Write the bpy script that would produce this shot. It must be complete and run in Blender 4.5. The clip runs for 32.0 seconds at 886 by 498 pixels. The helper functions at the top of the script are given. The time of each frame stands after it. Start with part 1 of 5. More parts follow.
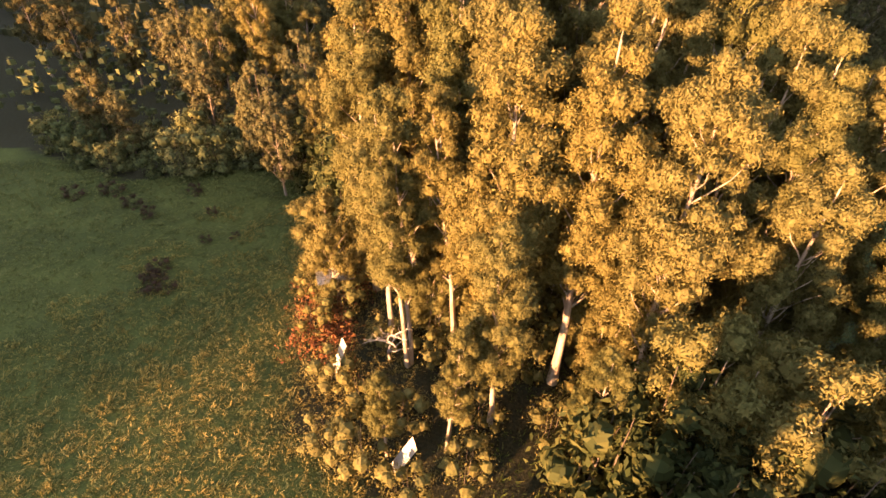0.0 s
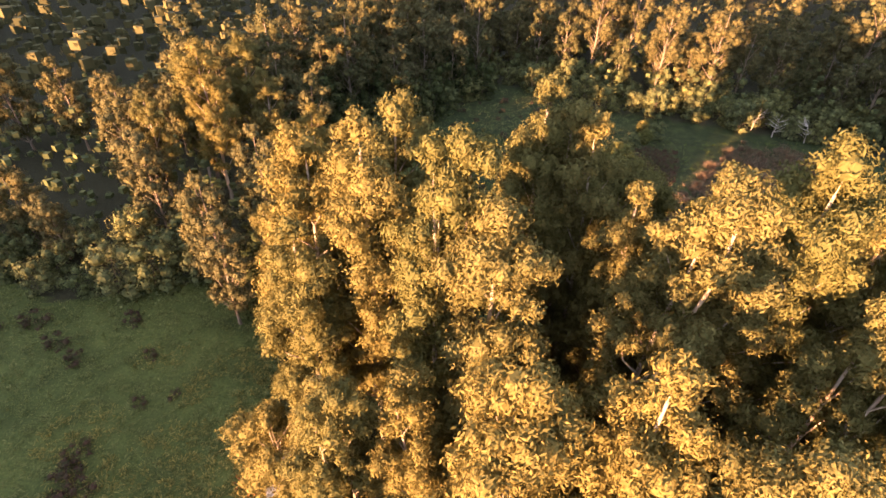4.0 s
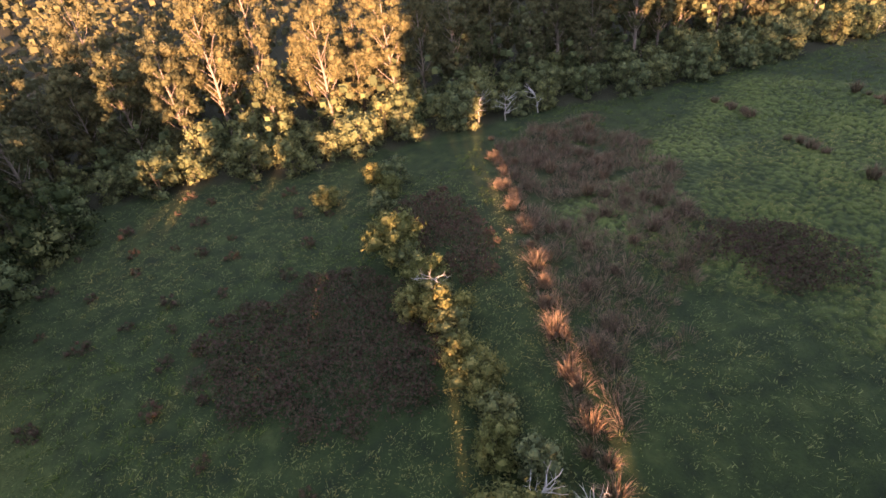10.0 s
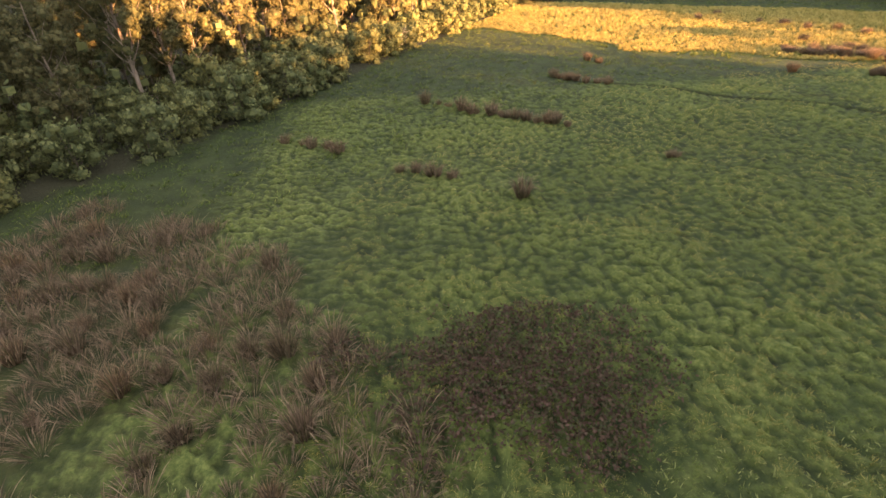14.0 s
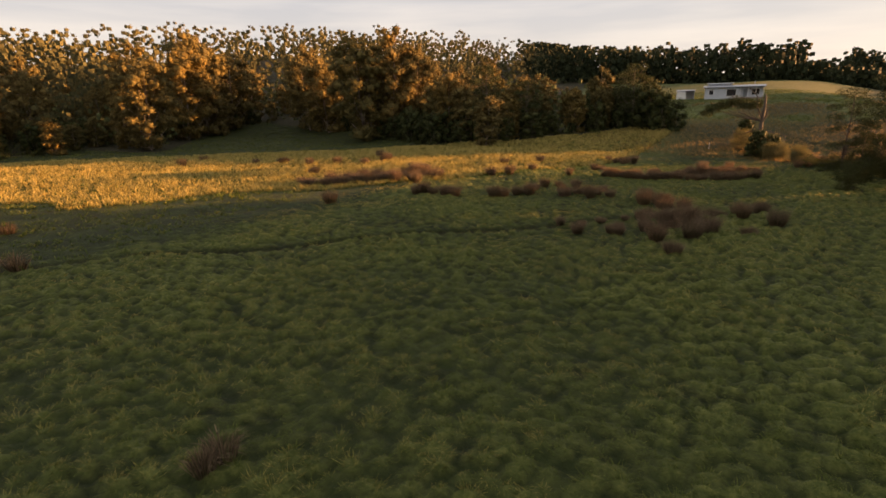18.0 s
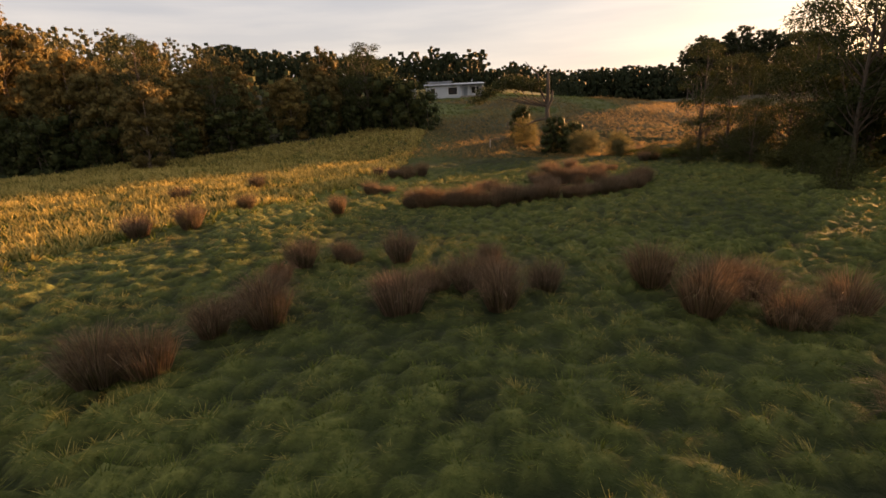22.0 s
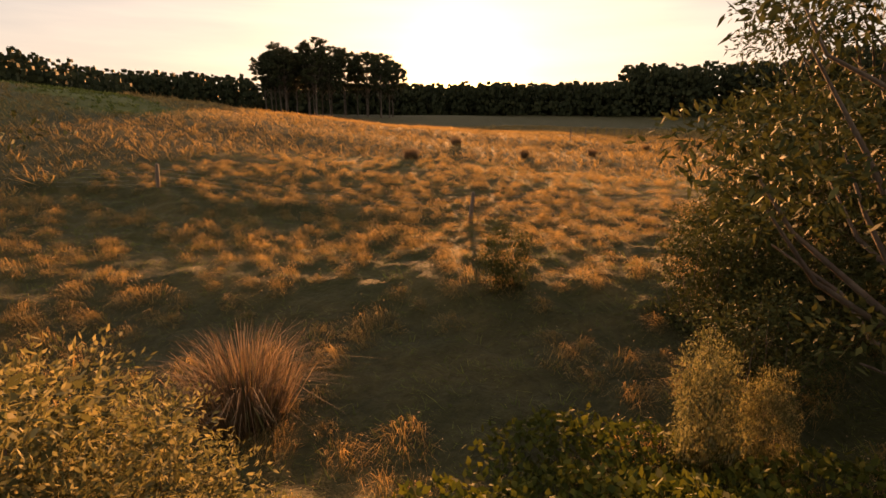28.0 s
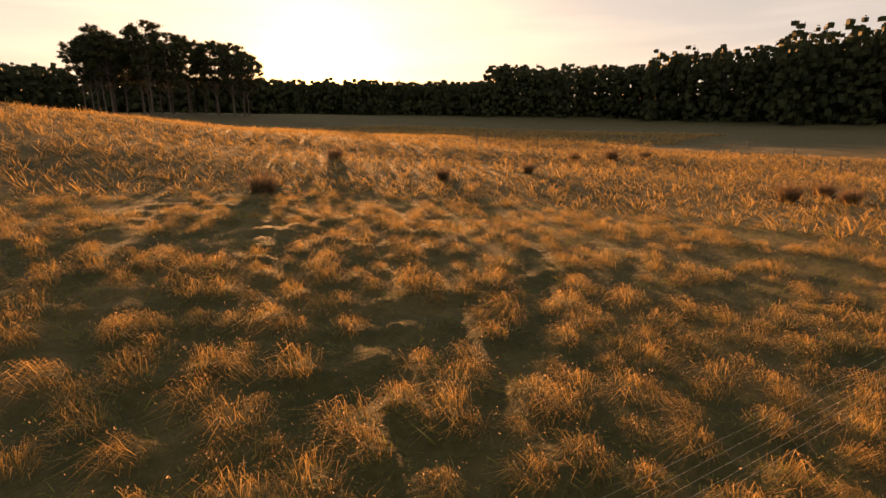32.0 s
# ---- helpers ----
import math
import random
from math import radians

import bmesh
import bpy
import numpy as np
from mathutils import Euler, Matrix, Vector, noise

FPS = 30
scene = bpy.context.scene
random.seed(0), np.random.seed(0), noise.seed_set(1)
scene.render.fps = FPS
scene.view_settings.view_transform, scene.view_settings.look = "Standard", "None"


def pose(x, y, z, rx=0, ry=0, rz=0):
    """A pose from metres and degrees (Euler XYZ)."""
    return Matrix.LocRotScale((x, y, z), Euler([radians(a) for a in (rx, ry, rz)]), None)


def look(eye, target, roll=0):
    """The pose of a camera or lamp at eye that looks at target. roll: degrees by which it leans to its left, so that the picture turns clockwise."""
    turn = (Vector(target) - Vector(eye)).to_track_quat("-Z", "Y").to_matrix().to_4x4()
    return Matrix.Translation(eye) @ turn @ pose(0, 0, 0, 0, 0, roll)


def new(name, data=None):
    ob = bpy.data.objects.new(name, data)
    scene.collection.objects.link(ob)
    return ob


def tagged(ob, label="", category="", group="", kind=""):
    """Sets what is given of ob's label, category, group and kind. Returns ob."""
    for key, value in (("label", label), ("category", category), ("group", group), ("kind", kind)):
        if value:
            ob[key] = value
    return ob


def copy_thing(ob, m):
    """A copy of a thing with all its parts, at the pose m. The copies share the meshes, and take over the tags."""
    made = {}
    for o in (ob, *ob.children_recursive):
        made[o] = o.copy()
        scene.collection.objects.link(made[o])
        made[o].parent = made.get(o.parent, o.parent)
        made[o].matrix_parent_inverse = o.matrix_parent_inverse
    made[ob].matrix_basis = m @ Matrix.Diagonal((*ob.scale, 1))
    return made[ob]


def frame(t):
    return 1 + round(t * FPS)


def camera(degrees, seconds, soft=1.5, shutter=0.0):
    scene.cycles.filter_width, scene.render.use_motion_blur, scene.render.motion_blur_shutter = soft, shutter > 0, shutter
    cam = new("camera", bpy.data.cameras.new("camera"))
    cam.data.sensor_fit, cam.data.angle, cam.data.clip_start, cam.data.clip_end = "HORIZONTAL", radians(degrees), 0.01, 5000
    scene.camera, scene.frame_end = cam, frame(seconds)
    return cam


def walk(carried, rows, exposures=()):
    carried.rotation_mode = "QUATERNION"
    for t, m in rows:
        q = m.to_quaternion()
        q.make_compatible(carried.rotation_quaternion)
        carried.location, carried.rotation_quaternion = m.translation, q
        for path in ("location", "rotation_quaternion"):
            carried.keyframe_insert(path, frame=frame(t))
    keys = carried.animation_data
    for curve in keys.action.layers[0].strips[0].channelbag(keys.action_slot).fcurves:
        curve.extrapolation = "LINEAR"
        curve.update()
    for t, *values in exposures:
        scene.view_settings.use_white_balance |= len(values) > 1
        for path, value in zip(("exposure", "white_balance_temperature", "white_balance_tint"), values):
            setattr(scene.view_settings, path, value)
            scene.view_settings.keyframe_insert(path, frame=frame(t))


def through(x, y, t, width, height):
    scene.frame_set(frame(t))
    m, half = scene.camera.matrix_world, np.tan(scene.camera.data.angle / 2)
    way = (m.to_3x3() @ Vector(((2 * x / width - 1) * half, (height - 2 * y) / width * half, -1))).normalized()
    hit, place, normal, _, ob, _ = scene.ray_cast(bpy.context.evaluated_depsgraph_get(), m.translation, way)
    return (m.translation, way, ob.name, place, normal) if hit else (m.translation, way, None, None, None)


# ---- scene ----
cam = camera(81.52, 32.0, soft=1.6)
PATH = [
    (0.0, pose(0.222, -1.095, 30.374, 55.030, -0.577, 0.753)),
    (0.5, pose(0.272, 0.877, 32.790, 54.834, -0.799, 0.475)),
    (1.0, pose(0.244, 2.626, 34.511, 54.579, -0.946, -0.033)),
    (1.5, pose(0.094, 4.263, 35.518, 54.509, -1.091, -0.172)),
    (2.0, pose(-0.080, 6.194, 36.208, 54.396, -1.048, -0.128)),
    (2.5, pose(-0.288, 8.244, 36.751, 54.303, -1.087, -0.611)),
    (4.5, pose(1.171, 17.364, 38.215, 53.708, -0.820, -0.306)),
    (5.0, pose(0.820, 20.891, 37.746, 53.746, -0.735, -0.051)),
    (5.5, pose(0.480, 24.599, 37.188, 53.706, -0.749, -0.219)),
    (6.0, pose(0.213, 28.362, 36.434, 53.738, -0.721, -1.245)),
    (6.5, pose(0.033, 32.159, 35.497, 53.911, -0.086, -3.566)),
    (7.0, pose(-0.039, 36.179, 34.330, 54.220, 1.677, -7.693)),
    (7.5, pose(0.165, 40.137, 32.906, 54.573, 3.039, -12.429)),
    (8.0, pose(0.755, 43.928, 31.546, 54.938, 4.498, -18.122)),
    (8.5, pose(1.716, 47.305, 29.987, 55.509, 5.911, -24.622)),
    (9.0, pose(2.970, 50.802, 28.673, 55.803, 6.189, -31.752)),
    (9.5, pose(4.602, 53.963, 27.408, 56.154, 6.298, -38.901)),
    (10.0, pose(6.627, 56.818, 26.079, 56.530, 6.437, -46.186)),
    (10.5, pose(8.958, 59.290, 24.768, 56.922, 5.964, -53.298)),
    (11.0, pose(11.756, 61.401, 23.563, 57.005, 3.618, -58.640)),
    (11.5, pose(14.805, 63.138, 22.438, 57.046, 2.227, -63.731)),
    (12.0, pose(18.124, 64.519, 21.159, 57.318, 1.865, -69.222)),
    (12.5, pose(21.540, 65.570, 20.116, 57.477, 1.966, -75.089)),
    (13.0, pose(24.960, 66.326, 18.887, 57.902, 2.294, -81.145)),
    (13.5, pose(28.633, 66.791, 17.590, 58.257, 2.310, -87.016)),
    (14.0, pose(32.293, 66.849, 16.393, 58.637, 2.732, -93.092)),
    (14.5, pose(35.991, 66.441, 15.322, 61.108, 2.837, -99.548)),
    (16.5, pose(50.683, 60.208, 11.315, 73.571, 3.234, -124.976)),
    (17.0, pose(54.247, 57.777, 10.203, 73.962, 3.795, -132.971)),
    (17.5, pose(57.487, 54.916, 9.128, 74.228, 3.330, -139.161)),
    (18.0, pose(60.124, 51.872, 8.337, 74.293, 1.230, -143.771)),
    (18.5, pose(62.475, 48.565, 7.727, 74.382, -0.024, -148.312)),
    (19.0, pose(64.598, 45.063, 7.229, 74.339, -1.701, -149.821)),
    (19.5, pose(66.686, 41.494, 6.826, 74.379, -2.000, -151.636)),
    (20.0, pose(68.883, 37.663, 6.478, 74.379, -1.813, -154.825)),
    (20.5, pose(71.106, 33.685, 6.125, 74.358, -1.546, -158.396)),
    (21.0, pose(73.060, 29.603, 5.728, 74.521, -0.691, -162.550)),
    (21.5, pose(74.759, 25.336, 5.350, 74.792, 0.840, -168.176)),
    (22.0, pose(76.079, 20.875, 4.925, 75.037, 2.927, -175.770)),
    (22.5, pose(76.790, 16.399, 4.412, 75.158, 2.368, 177.856)),
    (23.0, pose(76.859, 12.026, 4.023, 75.071, 1.565, 172.477)),
    (23.5, pose(76.545, 7.471, 3.703, 75.128, 0.178, 168.064)),
    (24.0, pose(75.924, 3.340, 3.805, 74.908, 0.283, 163.055)),
    (24.5, pose(75.045, -0.642, 3.958, 74.642, -0.237, 159.636)),
    (25.0, pose(73.777, -4.592, 3.911, 74.467, -0.115, 156.221)),
    (25.5, pose(72.347, -8.345, 3.881, 74.456, -0.651, 153.445)),
    (27.5, pose(64.134, -25.081, 3.499, 75.747, 0.882, 144.071)),
    (28.0, pose(62.585, -27.588, 3.549, 75.696, -0.118, 140.299)),
    (28.5, pose(61.616, -29.060, 3.506, 75.628, -1.440, 136.511)),
    (29.0, pose(60.729, -30.082, 3.381, 75.738, -2.128, 133.946)),
    (29.5, pose(59.729, -31.192, 3.375, 75.755, -2.293, 132.592)),
    (30.0, pose(58.596, -32.570, 3.366, 75.805, -2.315, 131.118)),
    (30.5, pose(57.556, -33.973, 3.372, 75.817, -2.252, 129.904)),
    (31.0, pose(56.493, -35.412, 3.432, 75.741, -1.939, 128.235)),
    (31.5, pose(55.073, -37.102, 3.469, 75.714, -1.804, 126.499)),
    (32.0, pose(54.046, -38.430, 3.698, 75.660, -0.343, 125.866)),
]
EXPOSURES = [(0.0, 1.2, 6400, 14), (4.5, 1.5, 5900, 19), (7.0, 1.47, 5350, 24), (9.0, 1.5, 5350, 27), (10.0, 1.55, 5500, 22), (11.0, 1.75, 6300, 17), (12.0, 2.02, 6800, 15), (13.0, 2.1, 6900, 15), (14.5, 1.98, 7000, 14),
             (16.5, 0.64, 7900, 17), (19.0, 0.44, 7600, 18), (22.0, 0.38, 7700, 18), (25.5, 0.38, 7850, 19), (27.5, 0.4, 9000, 23), (32.0, 0.34, 9000, 23)]
walk(cam, PATH, EXPOSURES)

# ---- sky and sun ----
SUN_UP, SUN_LEFT = 5.15, 138.3  # degrees above the horizon; left of +y
sun_dir = Vector((-math.sin(radians(SUN_LEFT)) * math.cos(radians(SUN_UP)), math.cos(radians(SUN_LEFT)) * math.cos(radians(SUN_UP)), math.sin(radians(SUN_UP))))
lamp = bpy.data.lights.new("sun", "SUN")
lamp.energy, lamp.angle, lamp.color = 17.0, radians(0.6), (1.0, 0.51, 0.22)
sun = new("sun", lamp)
sun.matrix_world = look((0, 0, 300), Vector((0, 0, 300)) - sun_dir)

world = bpy.data.worlds.new("sky")
scene.world = world
world.use_nodes = True
wn = world.node_tree
for n in list(wn.nodes):
    wn.nodes.remove(n)
sky = wn.nodes.new("ShaderNodeTexSky")
sky.sky_type, sky.sun_disc = "NISHITA", False
sky.sun_elevation, sky.sun_rotation = radians(SUN_UP), radians(-SUN_LEFT)
sky.altitude, sky.air_density, sky.dust_density, sky.ozone_density = 100, 1.0, 1.5, 1.0
tc = wn.nodes.new("ShaderNodeTexCoord")


def wmath(op, a, b=None):
    n = wn.nodes.new("ShaderNodeMath")
    n.operation = op
    for s, v in zip(n.inputs, (a, b)):
        if v is None:
            continue
        if isinstance(v, (int, float)):
            s.default_value = v
        else:
            wn.links.new(v, s)
    return n.outputs[0]


def wmix(fac, a, b, mode="MIX"):
    n = wn.nodes.new("ShaderNodeMix")
    n.data_type, n.blend_type = "RGBA", mode
    for s, v in ((n.inputs[0], fac), (n.inputs[6], a), (n.inputs[7], b)):
        if isinstance(v, (int, float)):
            s.default_value = v
        elif isinstance(v, tuple):
            s.default_value = (*v, 1)
        else:
            wn.links.new(v, s)
    return n.outputs[2]


# thin cloud: long streaks near the horizon, pale veil above
cm = wn.nodes.new("ShaderNodeMapping")
cm.inputs["Scale"].default_value = (1.6, 1.6, 14)
wn.links.new(tc.outputs["Generated"], cm.inputs["Vector"])
cn = wn.nodes.new("ShaderNodeTexNoise")
cn.inputs["Scale"].default_value, cn.inputs["Detail"].default_value = 2.2, 6
wn.links.new(cm.outputs["Vector"], cn.inputs["Vector"])
cr = wn.nodes.new("ShaderNodeValToRGB")
cr.color_ramp.elements[0].position, cr.color_ramp.elements[1].position = 0.38, 0.7
wn.links.new(cn.outputs["Fac"], cr.inputs["Fac"])
dot = wn.nodes.new("ShaderNodeVectorMath")
dot.operation = "DOT_PRODUCT"
dot.inputs[1].default_value = sun_dir - Vector((0, 0, 0.012))
wn.links.new(tc.outputs["Generated"], dot.inputs[0])
near = wmath("MAXIMUM", dot.outputs["Value"], 0.0)
sepz = wn.nodes.new("ShaderNodeSeparateXYZ")
wn.links.new(tc.outputs["Generated"], sepz.inputs[0])
hr = wn.nodes.new("ShaderNodeValToRGB")
for el, (pos, col) in zip((hr.color_ramp.elements[0], hr.color_ramp.elements[1], hr.color_ramp.elements.new(0.2)), ((0.0, (1, 0.97, 0.93)), (1.0, (0.18, 0.25, 0.38)), (0.22, (0.72, 0.78, 0.86)))):
    el.position, el.color = pos, (*col, 1)
wn.links.new(wmath("MAXIMUM", sepz.outputs["Z"], 0.0), hr.inputs["Fac"])
veil = wmix(1.0, wmix(cr.outputs["Color"], (12.0, 12.6, 13.6), (15.5, 15.5, 15.6)), hr.outputs["Color"], "MULTIPLY")
base = wmix(0.62, sky.outputs["Color"], veil)
glow = wmix(wmath("POWER", near, 14.0), (0.0, 0.0, 0.0), (5.5, 4.4, 2.9))
halo = wmix(wmath("POWER", near, 260.0), (0.0, 0.0, 0.0), (40.0, 27.0, 9.0))
core = wmix(wmath("POWER", near, 9000.0), (0.0, 0.0, 0.0), (400.0, 330.0, 180.0))
total = wmix(1.0, wmix(1.0, wmix(1.0, base, glow, "ADD"), halo, "ADD"), core, "ADD")
bg = wn.nodes.new("ShaderNodeBackground")
bg.inputs["Strength"].default_value = 0.067
wn.links.new(total, bg.inputs["Color"])
wo = wn.nodes.new("ShaderNodeOutputWorld")
wn.links.new(bg.outputs[0], wo.inputs["Surface"])

# ---- materials ----
def principled(name, rough=0.8):
    m = bpy.data.materials.new(name)
    m.use_nodes = True
    nt = m.node_tree
    b = nt.nodes["Principled BSDF"]
    b.inputs["Roughness"].default_value = rough
    b.inputs["Specular IOR Level"].default_value = 0.25
    return m, nt, b


def ramp(nt, fac, stops):
    r = nt.nodes.new("ShaderNodeValToRGB")
    e = r.color_ramp.elements
    while len(e) < len(stops):
        e.new(0.5)
    for el, (p, c) in zip(e, stops):
        el.position, el.color = p, (*c, 1)
    nt.links.new(fac, r.inputs["Fac"])
    return r.outputs["Color"]


def noise_tex(nt, scale, detail=4, rough=0.55, coord="Object", stretch=None):
    n = nt.nodes.new("ShaderNodeTexNoise")
    n.inputs["Scale"].default_value, n.inputs["Detail"].default_value, n.inputs["Roughness"].default_value = scale, detail, rough
    tc = nt.nodes.new("ShaderNodeTexCoord")
    if stretch:
        mp = nt.nodes.new("ShaderNodeMapping")
        mp.inputs["Scale"].default_value = stretch
        nt.links.new(tc.outputs[coord], mp.inputs["Vector"])
        nt.links.new(mp.outputs["Vector"], n.inputs["Vector"])
    else:
        nt.links.new(tc.outputs[coord], n.inputs["Vector"])
    return n.outputs["Fac"]


def mix(nt, fac, a, b, mode="MIX"):
    n = nt.nodes.new("ShaderNodeMix")
    n.data_type, n.blend_type = "RGBA", mode
    for sock, v in ((n.inputs[0], fac), (n.inputs[6], a), (n.inputs[7], b)):
        if isinstance(v, (int, float)):
            sock.default_value = v
        elif isinstance(v, tuple):
            sock.default_value = (*v, 1)
        else:
            nt.links.new(v, sock)
    return n.outputs[2]


def bump(nt, b, height, strength=0.5, dist=0.05):
    n = nt.nodes.new("ShaderNodeBump")
    n.inputs["Strength"].default_value, n.inputs["Distance"].default_value = strength, dist
    nt.links.new(height, n.inputs["Height"])
    nt.links.new(n.outputs["Normal"], b.inputs["Normal"])


def leaf_material(name, dark, mid, light, through=0.3, hue_shift=0.35, tip=None):
    """Foliage: island to island colour changes, tree to tree tint, some light passing through the blade."""
    m, nt, b = principled(name, 0.75)
    b.inputs["Specular IOR Level"].default_value = 0.12
    geo, info = nt.nodes.new("ShaderNodeNewGeometry"), nt.nodes.new("ShaderNodeObjectInfo")
    c = ramp(nt, geo.outputs["Random Per Island"], [(0.0, dark), (0.5, mid), (1.0, light)])
    # tip: bleached blade end; the darker foot colour also paints shade low down
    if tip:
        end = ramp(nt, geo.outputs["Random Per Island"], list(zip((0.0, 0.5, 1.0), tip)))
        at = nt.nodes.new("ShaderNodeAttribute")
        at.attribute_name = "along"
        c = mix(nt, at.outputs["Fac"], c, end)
    tint = ramp(nt, info.outputs["Random"], [(0.0, (0.72, 0.8, 0.7)), (0.5, (1, 1, 1)), (1.0, (1.2, 1.08, 0.85))])
    c = mix(nt, hue_shift * 2, c, tint, "MULTIPLY")
    nt.links.new(c, b.inputs["Base Color"])
    tr = nt.nodes.new("ShaderNodeBsdfTranslucent")
    nt.links.new(c, tr.inputs["Color"])
    ms = nt.nodes.new("ShaderNodeMixShader")
    ms.inputs[0].default_value = through
    nt.links.new(b.outputs[0], ms.inputs[1])
    nt.links.new(tr.outputs[0], ms.inputs[2])
    nt.links.new(ms.outputs[0], nt.nodes["Material Output"].inputs["Surface"])
    return m


def bark_material(name, pale, dark, scale=3.0):
    m, nt, b = principled(name, 0.85)
    f = noise_tex(nt, scale, 5, 0.6, "Object", (1, 1, 0.18))
    g = noise_tex(nt, scale * 6, 3, 0.6, "Object", (1, 1, 0.3))
    c = mix(nt, g, ramp(nt, f, [(0.32, dark), (0.6, pale)]), dark, "MIX")
    c = mix(nt, 0.65, c, ramp(nt, f, [(0.32, dark), (0.58, pale)]))
    nt.links.new(c, b.inputs["Base Color"])
    bump(nt, b, g, 0.5, 0.04)
    return m


LEAF_GUM = leaf_material("gum_leaves", (0.115, 0.11, 0.038), (0.16, 0.145, 0.05), (0.22, 0.19, 0.07), 0.3)
LEAF_FAR = leaf_material("forest_leaves", (0.055, 0.057, 0.027), (0.09, 0.085, 0.037), (0.145, 0.128, 0.055), 0.15)
LEAF_EDGE = leaf_material("edge_wood_leaves", (0.075, 0.064, 0.025), (0.135, 0.105, 0.037), (0.2, 0.15, 0.055), 0.15)
LEAF_WATTLE = leaf_material("wattle_leaves", (0.022, 0.03, 0.011), (0.04, 0.05, 0.017), (0.08, 0.085, 0.03), 0.16)
LEAF_TEATREE = leaf_material("tea_tree_leaves", (0.065, 0.076, 0.035), (0.11, 0.122, 0.053), (0.19, 0.19, 0.078), 0.2)
LEAF_BRAMBLE = leaf_material("bramble_leaves", (0.05, 0.03, 0.024), (0.1, 0.055, 0.042), (0.05, 0.06, 0.026), 0.12)
LEAF_RED = leaf_material("russet_leaves", (0.12, 0.045, 0.025), (0.2, 0.08, 0.035), (0.26, 0.14, 0.05), 0.25)
LEAF_SHRUB = leaf_material("shrub_leaves", (0.055, 0.06, 0.027), (0.11, 0.11, 0.048), (0.24, 0.215, 0.11), 0.4)
LEAF_FERN = leaf_material("fern_leaves", (0.02, 0.032, 0.008), (0.042, 0.056, 0.012), (0.085, 0.095, 0.02), 0.3)
LEAF_GOLD = leaf_material("golden_shrub_leaves", (0.08, 0.085, 0.028), (0.15, 0.145, 0.045), (0.26, 0.23, 0.08), 0.3)
LEAF_PINE = leaf_material("pine_needles", (0.022, 0.03, 0.016), (0.035, 0.045, 0.022), (0.06, 0.065, 0.03), 0.1)
# Blade feet are darker than tips: bleached ends, plus painted shade in the tufts.
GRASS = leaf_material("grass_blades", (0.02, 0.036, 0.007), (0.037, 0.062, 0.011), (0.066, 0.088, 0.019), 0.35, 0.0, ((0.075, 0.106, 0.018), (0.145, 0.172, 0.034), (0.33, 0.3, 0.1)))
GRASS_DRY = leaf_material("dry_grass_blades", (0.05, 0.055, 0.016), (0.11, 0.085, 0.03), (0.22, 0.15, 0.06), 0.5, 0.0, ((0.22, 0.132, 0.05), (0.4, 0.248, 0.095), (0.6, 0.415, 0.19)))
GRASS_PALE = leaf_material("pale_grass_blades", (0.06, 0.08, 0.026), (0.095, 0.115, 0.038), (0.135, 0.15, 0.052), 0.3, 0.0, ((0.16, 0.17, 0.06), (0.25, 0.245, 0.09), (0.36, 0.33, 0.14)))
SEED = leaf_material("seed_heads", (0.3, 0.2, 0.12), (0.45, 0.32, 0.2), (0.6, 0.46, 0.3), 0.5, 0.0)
# Straw colour, raised bright to carry painted sunlight as well.
STRAW_SUNLIT = leaf_material("straw_sunlit_blades", (0.06, 0.075, 0.02), (0.12, 0.12, 0.035), (0.2, 0.18, 0.065), 0.4, 0.0, ((0.38, 0.29, 0.085), (0.56, 0.42, 0.13), (0.72, 0.56, 0.2)))
RUSH = leaf_material("rush_stems", (0.065, 0.046, 0.032), (0.145, 0.1, 0.066), (0.28, 0.195, 0.128), 0.3, 0.3)
RUSH_GREEN = leaf_material("green_rush_stems", (0.04, 0.045, 0.02), (0.09, 0.09, 0.035), (0.22, 0.18, 0.09), 0.3, 0.3)
BARK_GUM = bark_material("gum_bark", (0.5, 0.42, 0.33), (0.2, 0.14, 0.1))
BARK_FOREST = bark_material("forest_bark", (0.3, 0.24, 0.19), (0.1, 0.075, 0.055))
BARK_DARK = bark_material("dark_bark", (0.14, 0.11, 0.085), (0.05, 0.04, 0.032))
BARK_DEAD = bark_material("dead_wood", (0.5, 0.46, 0.41), (0.25, 0.21, 0.18))


def flat_material(name, colour, rough=0.7, spread=0.25, scale=2.0, metal=0.0):
    m, nt, b = principled(name, rough)
    f = noise_tex(nt, scale, 5, 0.6)
    g = noise_tex(nt, scale * 9, 3, 0.6)
    lo = tuple(v * (1 - spread) for v in colour)
    c = mix(nt, 0.3, ramp(nt, f, [(0.3, lo), (0.7, colour)]), ramp(nt, g, [(0.3, lo), (0.7, colour)]))
    nt.links.new(c, b.inputs["Base Color"])
    b.inputs["Metallic"].default_value = metal
    bump(nt, b, g, 0.2, 0.01)
    return m

# ---- builders ----
rng = np.random.default_rng(7)


def mesh_of(name, verts, faces, material, smooth=False):
    me = bpy.data.meshes.new(name)
    me.from_pydata(verts, [], faces)
    me.materials.append(material)
    if smooth:
        me.polygons.foreach_set("use_smooth", [True] * len(me.polygons))
    me.update()
    return me


